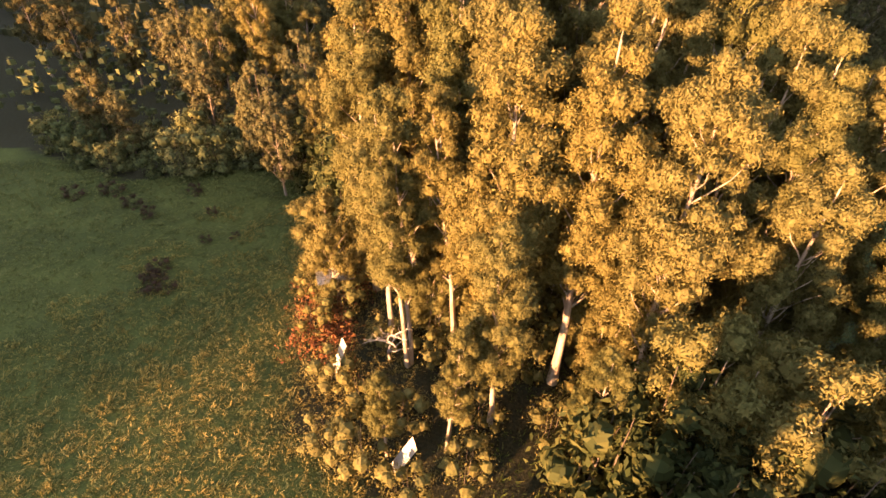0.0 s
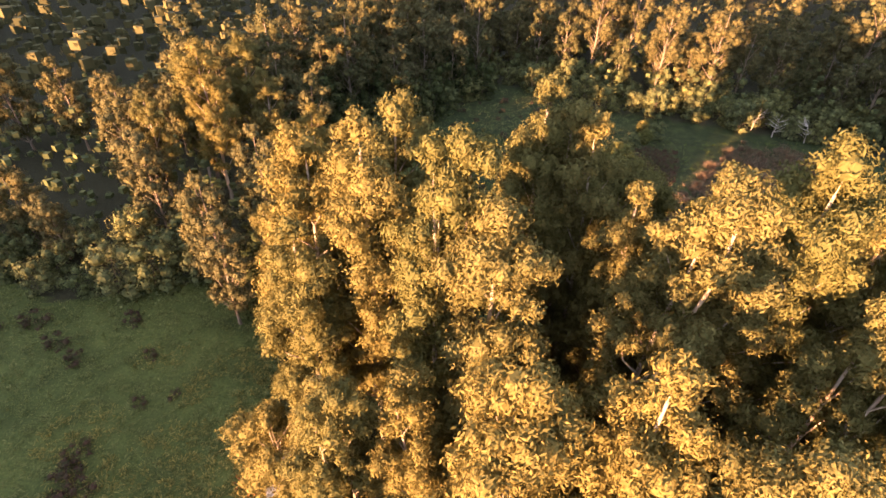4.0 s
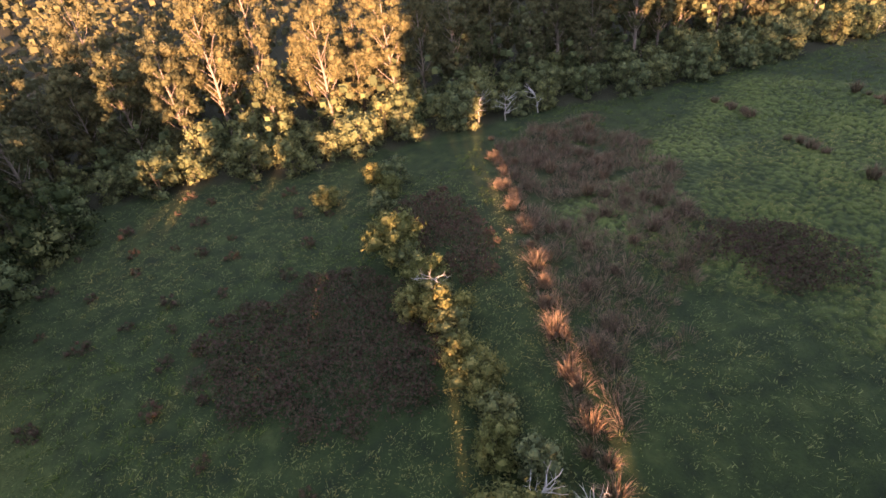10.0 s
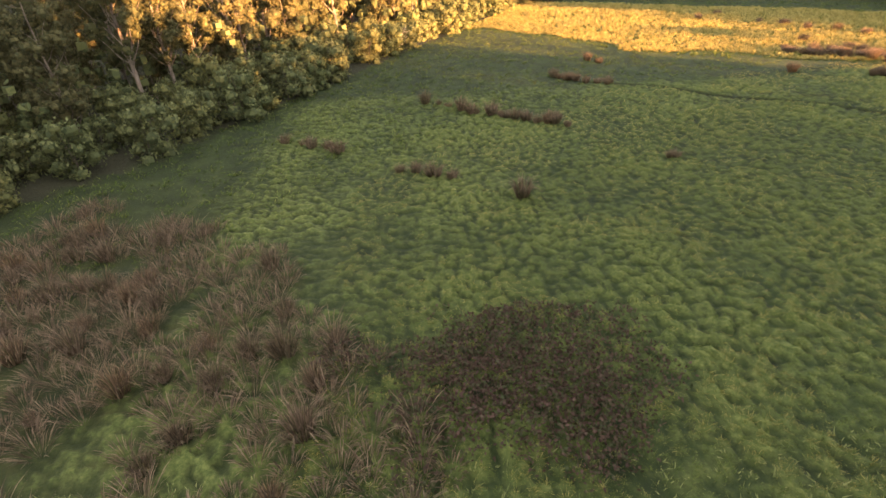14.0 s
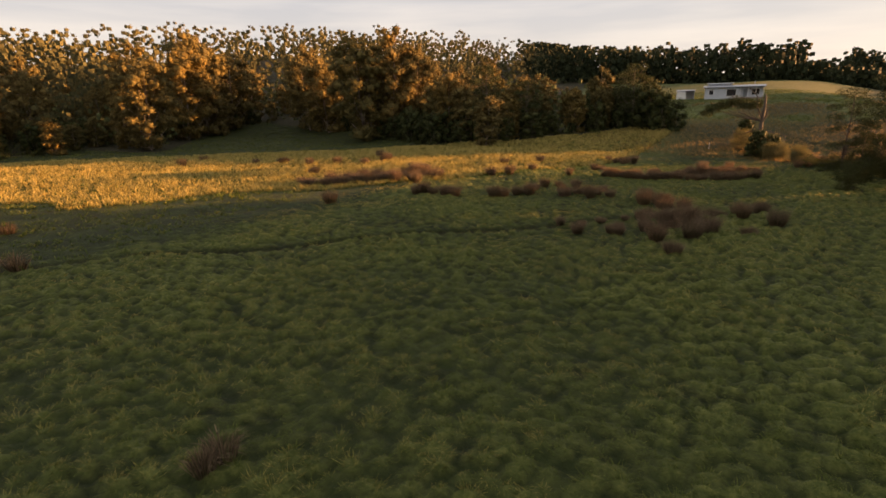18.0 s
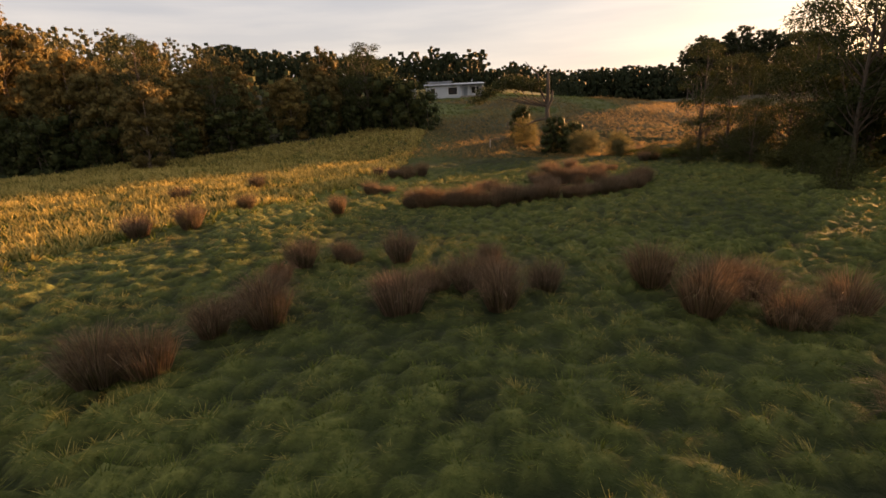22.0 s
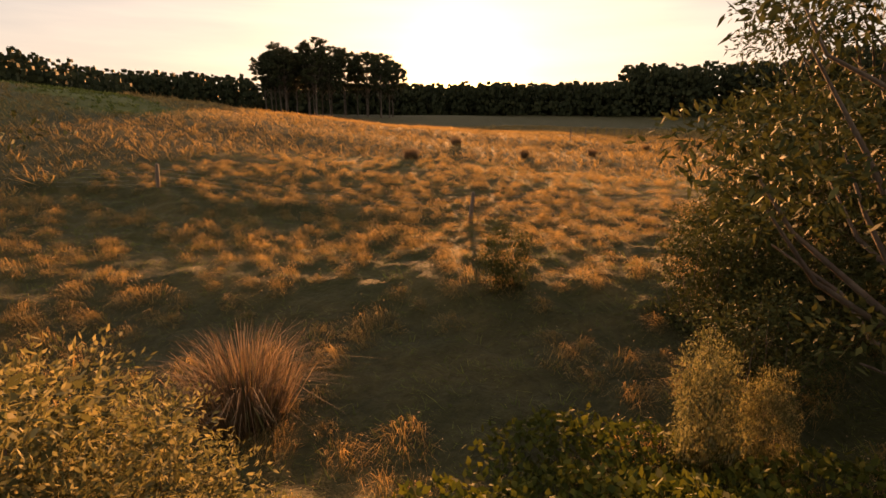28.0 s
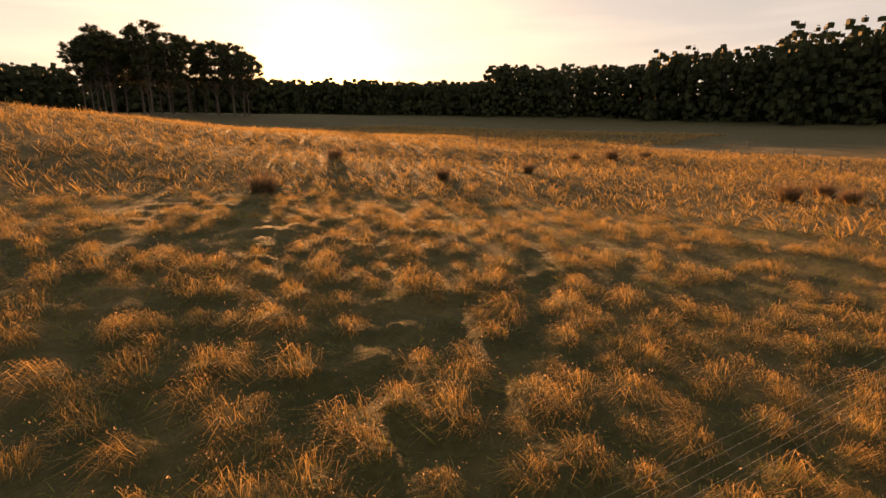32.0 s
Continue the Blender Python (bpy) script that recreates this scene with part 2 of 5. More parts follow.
def quad_mesh(name, corners, material):
    """corners: n x 4 x 3 array, one loose blade or leaf each; a fifth row gives the way that the leaf's clump faces."""
    n = len(corners)
    face = corners[:, 4] if corners.shape[1] == 5 else None
    me = bpy.data.meshes.new(name)
    me.vertices.add(n * 4)
    me.vertices.foreach_set("co", np.ascontiguousarray(corners[:, :4], dtype=np.float32).ravel())
    me.loops.add(n * 4)
    me.loops.foreach_set("vertex_index", np.arange(n * 4, dtype=np.int32))
    me.polygons.add(n)
    me.polygons.foreach_set("loop_start", np.arange(0, n * 4, 4, dtype=np.int32))
    me.materials.append(material)
    me.update(calc_edges=True)
    if face is not None:
        me.polygons.foreach_set("use_smooth", [True] * n)
        me.normals_split_custom_set_from_vertices(np.repeat(face, 4, 0).tolist())
    return me


def tri_mesh(name, corners, material):
    n = len(corners)
    me = bpy.data.meshes.new(name)
    me.vertices.add(n * 3)
    me.vertices.foreach_set("co", np.ascontiguousarray(corners, dtype=np.float32).ravel())
    me.loops.add(n * 3)
    me.loops.foreach_set("vertex_index", np.arange(n * 3, dtype=np.int32))
    me.polygons.add(n)
    me.polygons.foreach_set("loop_start", np.arange(0, n * 3, 3, dtype=np.int32))
    me.materials.append(material)
    me.update(calc_edges=True)
    return me


def part(name, me, parent, label=""):
    ob = new(name, me)
    ob.parent = parent
    return tagged(ob, label)


def thing(name, label, category, group="", at=(0, 0, 0), kind=""):
    ob = new(name)
    ob.location = at
    return tagged(ob, label, category, group, kind)


def unit(v):
    return v / np.maximum(np.linalg.norm(v, axis=-1, keepdims=True), 1e-9)


def leaves(centres, out, length, width, droop=0.7, spread=0.6):
    """Rhombic leaves at centres; each hangs by droop and otherwise turns about the outward direction."""
    n = len(centres)
    axis = unit(out * (1 - droop) + np.array([0, 0, -1.0]) * droop + rng.normal(0, spread, (n, 3)))
    side = unit(np.cross(axis, rng.normal(0, 1, (n, 3))))
    ln = (length * rng.uniform(0.6, 1.4, n))[:, None]
    wd = (width * rng.uniform(0.6, 1.4, n))[:, None]
    mid = centres + axis * ln * 0.4
    return np.stack([centres, mid + side * wd * 0.5, centres + axis * ln, mid - side * wd * 0.5], 1)


def scales(centres, out, length, width, droop=0.7, spread=0.45, soft=0.5):
    """Leaves lying over the outside of a clump, hanging a little; each carries the clump's facing."""
    n = len(centres)
    out = unit(out * np.array([1, 1, 0.55]))
    face = unit(out + rng.normal(0, spread, (n, 3)))
    hang = unit(np.array([0, 0, -1.0]) * droop + rng.normal(0, 0.6, (n, 3)))
    axis = unit(hang - face * np.sum(hang * face, axis=1, keepdims=True))
    side = np.cross(axis, face)
    ln = (length * rng.uniform(0.6, 1.4, n))[:, None]
    wd = (width * rng.uniform(0.6, 1.4, n))[:, None]
    top, mid = centres - axis * ln * 0.45, centres - axis * ln * 0.05 + face * ln * 0.06
    return np.stack([top, mid + side * wd * 0.5, centres + axis * ln * 0.55, mid - side * wd * 0.5, unit(out * soft + face * (1 - soft))], 1)


def ball_quads():
    """The 24 faces of a rounded cube, as unit directions."""
    out = []
    for ax in range(3):
        for sg in (-1, 1):
            for i in (-1, 0):
                for j in (-1, 0):
                    q = []
                    for a, b in ((i, j), (i + 1, j), (i + 1, j + 1), (i, j + 1)):
                        p = [0, 0, 0]
                        p[ax], p[(ax + 1) % 3], p[(ax + 2) % 3] = sg, a, b
                        q.append(p)
                    out.append(q if sg > 0 else q[::-1])
    return unit(np.array(out, float))


BALL = ball_quads()


CUBE = unit(np.array([[(1, -1, -1), (1, 1, -1), (1, 1, 1), (1, -1, 1)], [(-1, 1, -1), (-1, -1, -1), (-1, -1, 1), (-1, 1, 1)], [(1, 1, -1), (-1, 1, -1), (-1, 1, 1), (1, 1, 1)],
                      [(-1, -1, -1), (1, -1, -1), (1, -1, 1), (-1, -1, 1)], [(-1, -1, 1), (1, -1, 1), (1, 1, 1), (-1, 1, 1)]], float))


def heart(centre, radius, flat, turn, shape=None):
    """The dense leafy inside of a clump, lumpy, under the outer leaves."""
    c, s = math.cos(turn), math.sin(turn)
    d = (BALL if shape is None else shape) @ np.array([[c, s, 0], [-s, c, 0], [0, 0, 1]])
    lump = 1 + 0.16 * np.sin(d[..., :1] * 5 + turn) + 0.16 * np.sin(d[..., 1:2] * 6 + 2 * turn)
    q = centre + d * radius * lump * np.array([1, 1, flat])
    return np.concatenate([q, unit(d.mean(1, keepdims=True))], 1)


def puff(centre, radius, n, length, width, droop=0.7, flat=0.75, spread=0.6, lay=True):
    """A clump of leaves: a lumpy dome with a hanging fringe, over a denser heart."""
    d = unit(rng.normal(0, 1, (n, 3)) + np.array([0, 0, 0.3]))
    ph = rng.uniform(0, 6, 3)
    lump = 1 + 0.2 * np.sin(d[:, :1] * 6 + ph[0]) * np.sin(d[:, 1:2] * 7 + ph[1]) + 0.12 * np.sin(d[:, 2:] * 9 + ph[2])
    if lay and flat >= 0.6:
        pts = centre + d * radius * rng.uniform(0.45, 1.12, (n, 1)) ** 0.8 * lump * np.array([1, 1, flat])
        return np.concatenate([scales(pts, d, length, width, droop, spread), heart(centre, radius * 0.5, flat, ph[0])])
    pts = centre + d * radius * rng.uniform(0.05, 1.0, (n, 1)) ** 0.2 * lump * np.array([1, 1, flat])
    out = leaves(pts, d, length, width, droop, spread)
    if flat < 0.6:
        e = unit(rng.normal(0, 1, (n // 6, 3)))
        return np.concatenate([out, leaves(centre + e * radius * rng.uniform(0.1, 0.7, (len(e), 1)) * np.array([1, 1, flat]), e, length, width * 1.5, 0.3, 0.8)])
    m = max(6, n // 5)
    e = unit(rng.normal(0, 1, (m, 3)))
    deep = centre + e * radius * rng.uniform(0.1, 0.62, (m, 1)) * np.array([1, 1, flat])
    return np.concatenate([out, leaves(deep, e, max(radius * 0.2, length), max(radius * 0.14, width), 0.3, 0.8)])


def tube(verts, faces, pts, radii, sides=6):
    pts = np.asarray(pts, float)
    base = len(verts)
    for i, (p, r) in enumerate(zip(pts, radii)):
        d = unit(pts[min(i + 1, len(pts) - 1)] - pts[max(i - 1, 0)])
        u = unit(np.cross(d, (0.3, 0.9, 0.1)))
        v = np.cross(d, u)
        for k in range(sides):
            a = 2 * math.pi * k / sides
            verts.append(tuple(p + r * (math.cos(a) * u + math.sin(a) * v)))
        if i:
            for k in range(sides):
                a, b = base + (i - 1) * sides + k, base + (i - 1) * sides + (k + 1) % sides
                faces.append((a, b, b + sides, a + sides))
    tip = len(verts)
    verts.append(tuple(pts[-1] + unit(pts[-1] - pts[-2]) * radii[-1]))
    last = base + (len(pts) - 1) * sides
    for k in range(sides):
        faces.append((last + k, last + (k + 1) % sides, tip))


def tree_meshes(name, height, spread, first, puffs, per_puff, size, leaf, leaf_mat, bark_mat, droop=0.7, stems=1, flat=0.75,
                base_r=None, sides=6, top_heavy=0.5, leaf_spread=0.6, lean=0.04, lobes=0, lay=True, cone=0.5, shell=0.35):
    """Trunk with a limb to every clump as one mesh, the crown of leaf clumps as another."""
    v, f, trunks = [], [], []
    base_r = base_r or height * 0.013
    for s in range(stems):
        tilt = rng.normal(0, lean if stems == 1 else 0.07, 2)
        p = np.array([0, 0, -0.4]) if stems == 1 else np.array([rng.normal(0, 0.35), rng.normal(0, 0.35), -0.4])
        line, top = [], height * rng.uniform(0.88, 0.94)
        for i in range(9):
            line.append(p.copy())
            p = p + np.array([tilt[0] + rng.normal(0, 0.03), tilt[1] + rng.normal(0, 0.03), 1]) * (top + 0.4) / 8
        k = base_r / stems ** 0.4
        tube(v, f, line, [k * (1.35 if i == 0 else 1) * (1 - 0.82 * i / 8) for i in range(9)], sides)
        trunks.append(np.array(line))
    centres = [l[-1] + np.array([0, 0, height - size * 0.75 - l[-1, 2]]) * (1.0 if k == 0 else 0.75) for k, l in enumerate(trunks)] if lobes else []
    for _ in range(puffs):
        best, far = None, -1
        for _ in range(10):
            u, a = rng.uniform(0, 1) ** top_heavy if top_heavy < 1 else rng.uniform(0, 1), rng.uniform(0, 2 * math.pi)
            r = spread * 1.3 * (u + 0.1) ** 0.5 * max(1.04 - u, 0.0) ** cone * rng.uniform(shell, 1.0) ** 0.5
            hh = height * (first + (1 - first) * u) - size * 0.6
            line = trunks[rng.integers(0, stems)]
            axis = line[min(8, max(0, int(round(hh / (line[-1, 2] + 0.4) * 8))))]
            c = np.array([axis[0] + math.cos(a) * r, axis[1] + math.sin(a) * r, hh])
            d = min([np.linalg.norm(c - o) for o in centres], default=9)
            if d > far:
                best, far = c, d
        centres.append(best)
    for c in centres:
        line = min(trunks, key=lambda l: np.hypot(*(l[5, :2] - c[:2])))
        out = np.hypot(*(c[:2] - line[5, :2]))
        h = np.clip((c[2] - out * rng.uniform(0.7, 1.3) - size * 0.5) / height, first * 0.55, 0.9)
        q = min(h * height / (line[-1, 2] + 0.4) * 8, 7.9)
        i = int(q)
        start = line[i] + (line[i + 1] - line[i]) * (q - i)
        end = c - np.array([0, 0, size * 0.3])
        mids = [start + (end - start) * t + np.array([0, 0, -0.08 * out * math.sin(math.pi * t)]) + rng.normal(0, 0.035 * (out + 0.5), 3) for t in (0.35, 0.7)]
        r0 = base_r * (1 - 0.75 * h) * 0.42
        tube(v, f, [start, *mids, end], [r0, r0 * 0.75, r0 * 0.5, r0 * 0.22], max(4, sides - 2))
    crown = []
    for c in centres:
        k = rng.uniform(0.65, 1.2)
        if lobes:
            crown.append(puff(c, size * k * 0.72, int(per_puff * k * k * 0.5), leaf[0], leaf[1], droop, flat, leaf_spread, lay))
            for e in unit(rng.normal(0, 1, (lobes, 3)) + np.array([0, 0, 0.25])):
                q = rng.uniform(0.36, 0.52)
                crown.append(puff(c + e * size * k * 0.62 * np.array([1, 1, 0.85]), size * k * q, int(per_puff * k * k * q * q * 1.6), leaf[0], leaf[1], droop, flat, leaf_spread, lay))
            continue
        crown.append(puff(c, size * k, int(per_puff * k * k), leaf[0], leaf[1], droop, flat, leaf_spread, lay))
    return mesh_of(name + "_trunk", v, f, bark_mat, True), quad_mesh(name + "_crown", np.concatenate(crown), leaf_mat)


def tree(name, meshes, label, category, group):
    root = thing(name, label, category, group)
    part("trunk", meshes[0], root)
    part("crown", meshes[1], root)
    return root


def plant(proto, spots, rs=(0.85, 1.15), sink=0.0, tall=(0.92, 1.08)):
    """The prototype goes to the first spot (x, y[, scale[, turn]]), copies to the others."""
    for i, s in enumerate(spots):
        k = s[2] if len(s) > 2 else random.uniform(*rs)
        turn = s[3] if len(s) > 3 else random.uniform(0, 360)
        m = pose(s[0], s[1], gz(s[0], s[1]) - sink, 0, 0, turn)
        ob = copy_thing(proto, m) if proto.name in used else proto
        used.add(proto.name)
        ob.matrix_basis = m @ Matrix.Diagonal((k, k, k * random.uniform(*tall), 1))


used = set()


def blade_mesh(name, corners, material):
    """Loose grass blades, foot, foot, tip, with a value along the blade for its bleached end and painted-shade foot."""
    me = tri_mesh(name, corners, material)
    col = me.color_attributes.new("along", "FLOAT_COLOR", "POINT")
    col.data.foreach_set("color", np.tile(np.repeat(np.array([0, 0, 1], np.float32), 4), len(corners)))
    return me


def bent(blades, droop=0.5):
    """Each blade as a stiff foot and an end that hangs over, joined as one kinked quad strip."""
    foot, tip = (blades[:, 0] + blades[:, 1]) / 2, blades[:, 2]
    side = (blades[:, 1] - blades[:, 0]) / 2
    run = tip - foot
    flat = run * np.array([1, 1, 0])
    mid = foot + run * 0.62 + np.array([0, 0, 1]) * np.linalg.norm(run, axis=1, keepdims=True) * 0.16 - flat * 0.15
    end = tip + flat * 0.35 - np.array([0, 0, 1]) * run[:, 2:] * droop * rng.uniform(0.1, 1.0, (len(run), 1))
    low = np.stack([foot - side, foot + side, mid + side * 0.8, mid - side * 0.8], 1)
    high = np.stack([mid - side * 0.8, mid + side * 0.8, end + side * 0.2, end - side * 0.2], 1)
    return np.concatenate([low, high])


def bent_mesh(name, quads, material):
    me = quad_mesh(name, quads, material)
    col = me.color_attributes.new("along", "FLOAT_COLOR", "POINT")
    n = len(quads) // 2
    # Low values keep the foot dark as painted shade, high ones the pale end.
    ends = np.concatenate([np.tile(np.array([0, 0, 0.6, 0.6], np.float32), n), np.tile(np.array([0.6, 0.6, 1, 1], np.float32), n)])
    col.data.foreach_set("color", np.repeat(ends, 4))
    return me


def tufts(spots, blades, height, radius, width, lean=0.55, dome=0.35, upright=0.55, wild=0.5):
    """Grass: at each spot (x, y, size) a tuft of narrow bent blades, as loose triangles."""
    spots = np.asarray(spots, float)
    n = len(spots) * blades
    base = np.repeat(spots[:, :2], blades, 0)
    k = np.repeat(spots[:, 2], blades)
    a = rng.uniform(0, 2 * math.pi, n)
    r = radius * k * np.sqrt(rng.uniform(0, 1, n))
    foot = np.stack([base[:, 0] + r * np.cos(a), base[:, 1] + r * np.sin(a), np.zeros(n)], 1)
    foot[:, 2] = ground_height(foot[:, 0], foot[:, 1]) - 0.03 + dome * height * k * (1 - (r / (radius * k)) ** 2)
    h = height * k * rng.uniform(0.4, 1.15, n)
    out = lean * (0.3 + r / (radius * k)) * h
    comb = np.repeat(rng.normal(0, 0.32, (len(spots), 2)) + np.array([0.2, -0.14]), blades, 0)
    rise = h * np.clip(1.0 - upright * r / (radius * k), 0.2, 1)
    way = a + rng.normal(0, wild, n)
    tip = foot + np.stack([np.cos(way) * out + comb[:, 0] * h, np.sin(way) * out + comb[:, 1] * h, rise], 1)
    b = a + math.pi / 2 + rng.normal(0, 0.5, n)
    w = (width * k * rng.uniform(0.6, 1.4, n))[:, None]
    side = np.stack([np.cos(b), np.sin(b), np.zeros(n)], 1) * w
    return np.stack([foot - side, foot + side, tip], 1)

# ---- ground ----
def bell(x, y, cx, cy, rx, ry):
    return np.exp(-((x - cx) / rx) ** 2 - ((y - cy) / ry) ** 2)


def step(a, b, v):
    k = np.clip((v - a) / (b - a), 0, 1)
    return k * k * (3 - 2 * k)


def lattice(x, y, cell, seed):
    """Smooth value noise from 0 to 1."""
    u, v = x / cell, y / cell
    i, j = np.floor(u), np.floor(v)
    a, b = u - i, v - j
    a, b = a * a * (3 - 2 * a), b * b * (3 - 2 * b)

    def h(p, q):
        n = np.sin(p * 127.1 + q * 311.7 + seed * 74.7) * 43758.5453
        return n - np.floor(n)

    return (h(i, j) * (1 - a) + h(i + 1, j) * a) * (1 - b) + (h(i, j + 1) * (1 - a) + h(i + 1, j + 1) * a) * b


def chance(p, q, seed):
    n = np.sin(p * 127.1 + q * 311.7 + seed * 74.7) * 43758.5453
    return n - np.floor(n)


def mounds(x, y, cell, seed):
    """Domes at loose spots, about one to a cell; 0 between them, up to 1 on top."""
    x, y = x + 0.3 * cell * np.sin(y * 1.3), y + 0.3 * cell * np.sin(x * 1.1)
    i, j = np.floor(x / cell), np.floor(y / cell)
    best = np.zeros(np.broadcast(x, y).shape)
    for di in (-1, 0, 1):
        for dj in (-1, 0, 1):
            p, q = i + di, j + dj
            cx, cy = (p + 0.15 + 0.7 * chance(p, q, seed)) * cell, (q + 0.15 + 0.7 * chance(p, q, seed + 5)) * cell
            size = 0.5 + 0.5 * chance(p, q, seed + 9)
            d = ((x - cx) ** 2 + (y - cy) ** 2) / (cell * (0.42 + 0.3 * size)) ** 2
            best = np.maximum(best, size * np.clip(1 - d, 0, 1) ** 0.8)
    return best


def near_field(x, y):
    return step(34, 46, x) * step(100, 91, x) * step(-58, -52, y) * step(86, 78, y)


def ditch(x, y):
    """A narrow muddy drain across the green field."""
    t = np.clip(((100 - x) * 36 + (48.5 - y) * 40.5) / 2936, 0, 1)
    return step(0.62, 0.2, np.hypot(x - 100 + 36 * t + 0.4 * np.sin(t * 22), y - 48.5 + 40.5 * t))


def hummocks(x, y):
    """Small tussock mounds over the near fields, wider in the dry one, and a narrow ditch."""
    x, y = np.broadcast_arrays(np.asarray(x, float), np.asarray(y, float))
    out, near = np.zeros(x.shape), near_field(x, y)
    live = near > 0
    if not live.any():
        return out
    u, v = x[live], y[live]
    d = step(-18, -32, v)
    swell = 0.5 + 0.8 * lattice(u, v, 5.0, 3)
    h = np.zeros(u.shape)
    g, w = d < 1, d > 0
    h[g] += (1 - d[g]) * 0.36 * mounds(u[g], v[g], 0.58, 1)
    h[w] += d[w] * 0.17 * mounds(u[w], v[w], 0.74, 2)
    h *= 0.55 + 0.6 * lattice(u + 0.4 * v, v, 0.19, 11) + 0.3 * lattice(u, v, 0.4, 12)
    cut = ditch(u, v)
    out[live] = near[live] * (swell * h * (1 - cut) - 0.2 * cut)
    return out


def shade_dip(x, y):
    """Short overgrown dip between shrubs and dry field, added to hold shade; floor darkened."""
    s, a = 0.73 * (x - 53.3) + 0.68 * (y + 43.6), 0.68 * (x - 53.3) - 0.73 * (y + 43.6)
    return step(7.0, 9.5, s) * step(15, 12.5, s) * step(-12, -7, a) * step(6, 1, a)


def bank(x, y):
    """The dry field ends in a low bank; the grass at its foot lies in shade."""
    s, a = 0.73 * (x - 53.3) + 0.68 * (y + 43.6), 0.68 * (x - 53.3) - 0.73 * (y + 43.6)
    s = s + 0.5 * np.sin(a * 0.9)
    return step(0.0, 1.1, s) * step(11, 4, s) * step(-5, 0, a) * step(24, 15, a)


def ground_height(x, y, bare=False):
    """Height of the land in metres; level paddocks, rising hills round them."""
    x, y = np.asarray(x, float), np.asarray(y, float)
    z = 0.25 * np.sin(x * 0.09 + 1) * np.sin(y * 0.07) + 0.12 * np.sin(x * 0.31) * np.sin(y * 0.27 + 2)
    rise = step(-34, -112, y)
    rise = rise + (np.clip((-34 - y) / 78, 0, 1) - rise) * step(66, 82, x)
    z = z + 8.2 * rise * step(5, 78, x)  # towards the house
    z = z + 3.0 * step(-112, -215, y) * step(20, 90, x)
    z = z + 5.0 * step(-110, -270, y)
    z = z + 1.6 * bell(x, y, 22, -84, 40, 26)  # low crest of the dry field
    z = z + 30 * step(175, 460, x - 0.25 * y)  # wooded hill to the east
    z = z + 34 * step(8, 280, 0.47 * x + 0.88 * y - 120)  # wooded hill to the north
    z = z + 14 * step(120, 340, -x + 0.5 * y) * step(-60, 120, y)
    z = z + 28 * step(-74, -125, 0.745 * x - 0.66 * y) * step(-60, -170, x) * step(140, 90, y) * step(-10, 30, y)  # unseen hill added west of the wood to shade it
    z = z + 8 * step(190, 400, -x - 0.2 * y) * step(-330, -130, y)
    z = z - 0.36 * shade_dip(x, y) - 0.3 * bank(x, y)
    return z if bare else z + hummocks(x, y)


def gz(x, y):
    return float(ground_height(x, y))


def smooth_z(x, y):
    return float(ground_height(x, y, True))


def ground_material():
    m, nt, b = principled("pasture", 0.95)
    big, mid, fine = noise_tex(nt, 0.05, 4), noise_tex(nt, 0.5, 5, 0.65), noise_tex(nt, 5.0, 4, 0.7)
    # Base green is kept dark so hollows between mounds read as shade.
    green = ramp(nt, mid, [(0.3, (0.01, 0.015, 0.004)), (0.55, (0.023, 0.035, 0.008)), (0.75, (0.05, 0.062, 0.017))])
    dry = ramp(nt, mid, [(0.3, (0.022, 0.028, 0.008)), (0.5, (0.035, 0.036, 0.011)), (0.75, (0.085, 0.066, 0.024))])
    at = nt.nodes.new("ShaderNodeAttribute")
    at.attribute_name = "cover"
    sep = nt.nodes.new("ShaderNodeSeparateColor")
    nt.links.new(at.outputs["Color"], sep.inputs[0])
    c = mix(nt, sep.outputs[0], green, dry)
    litter = ramp(nt, fine, [(0.3, (0.014, 0.015, 0.008)), (0.7, (0.045, 0.042, 0.02))])
    # Pale thatch for mound tops, lightened further to paint skylight on them.
    lit_thatch = ramp(nt, fine, [(0.3, (0.06, 0.092, 0.018)), (0.7, (0.19, 0.2, 0.058))])
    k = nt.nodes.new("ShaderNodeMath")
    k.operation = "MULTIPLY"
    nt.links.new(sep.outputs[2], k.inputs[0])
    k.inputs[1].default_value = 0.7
    c = mix(nt, k.outputs[0], c, lit_thatch)
    c = mix(nt, sep.outputs[1], c, litter)
    c = mix(nt, 0.6, c, ramp(nt, fine, [(0.3, (0.55, 0.55, 0.5)), (0.7, (1.15, 1.15, 1.1))]), "MULTIPLY")
    c = mix(nt, 0.5, c, ramp(nt, big, [(0.35, (0.8, 0.85, 0.8)), (0.65, (1.15, 1.08, 1.0))]), "MULTIPLY")
    nt.links.new(c, b.inputs["Base Color"])
    bump(nt, b, fine, 0.9, 0.12)
    return m


def painted_sun_strip(x, y):
    """Longer grass along the far side of the green field, coloured as if sunlit."""
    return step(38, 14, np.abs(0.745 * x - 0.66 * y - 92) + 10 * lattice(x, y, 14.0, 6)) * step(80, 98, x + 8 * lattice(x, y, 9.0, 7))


def hill_green(x, y):
    """Grazed green grass on the rise round the house, with dry patches."""
    return step(44, 58, x) * step(-60, -76, y) * step(0.28, 0.6, lattice(x, y, 17.0, 51) * 0.7 + 0.3 * lattice(x, y, 5.0, 52) + 0.3 * step(-95, -125, y))


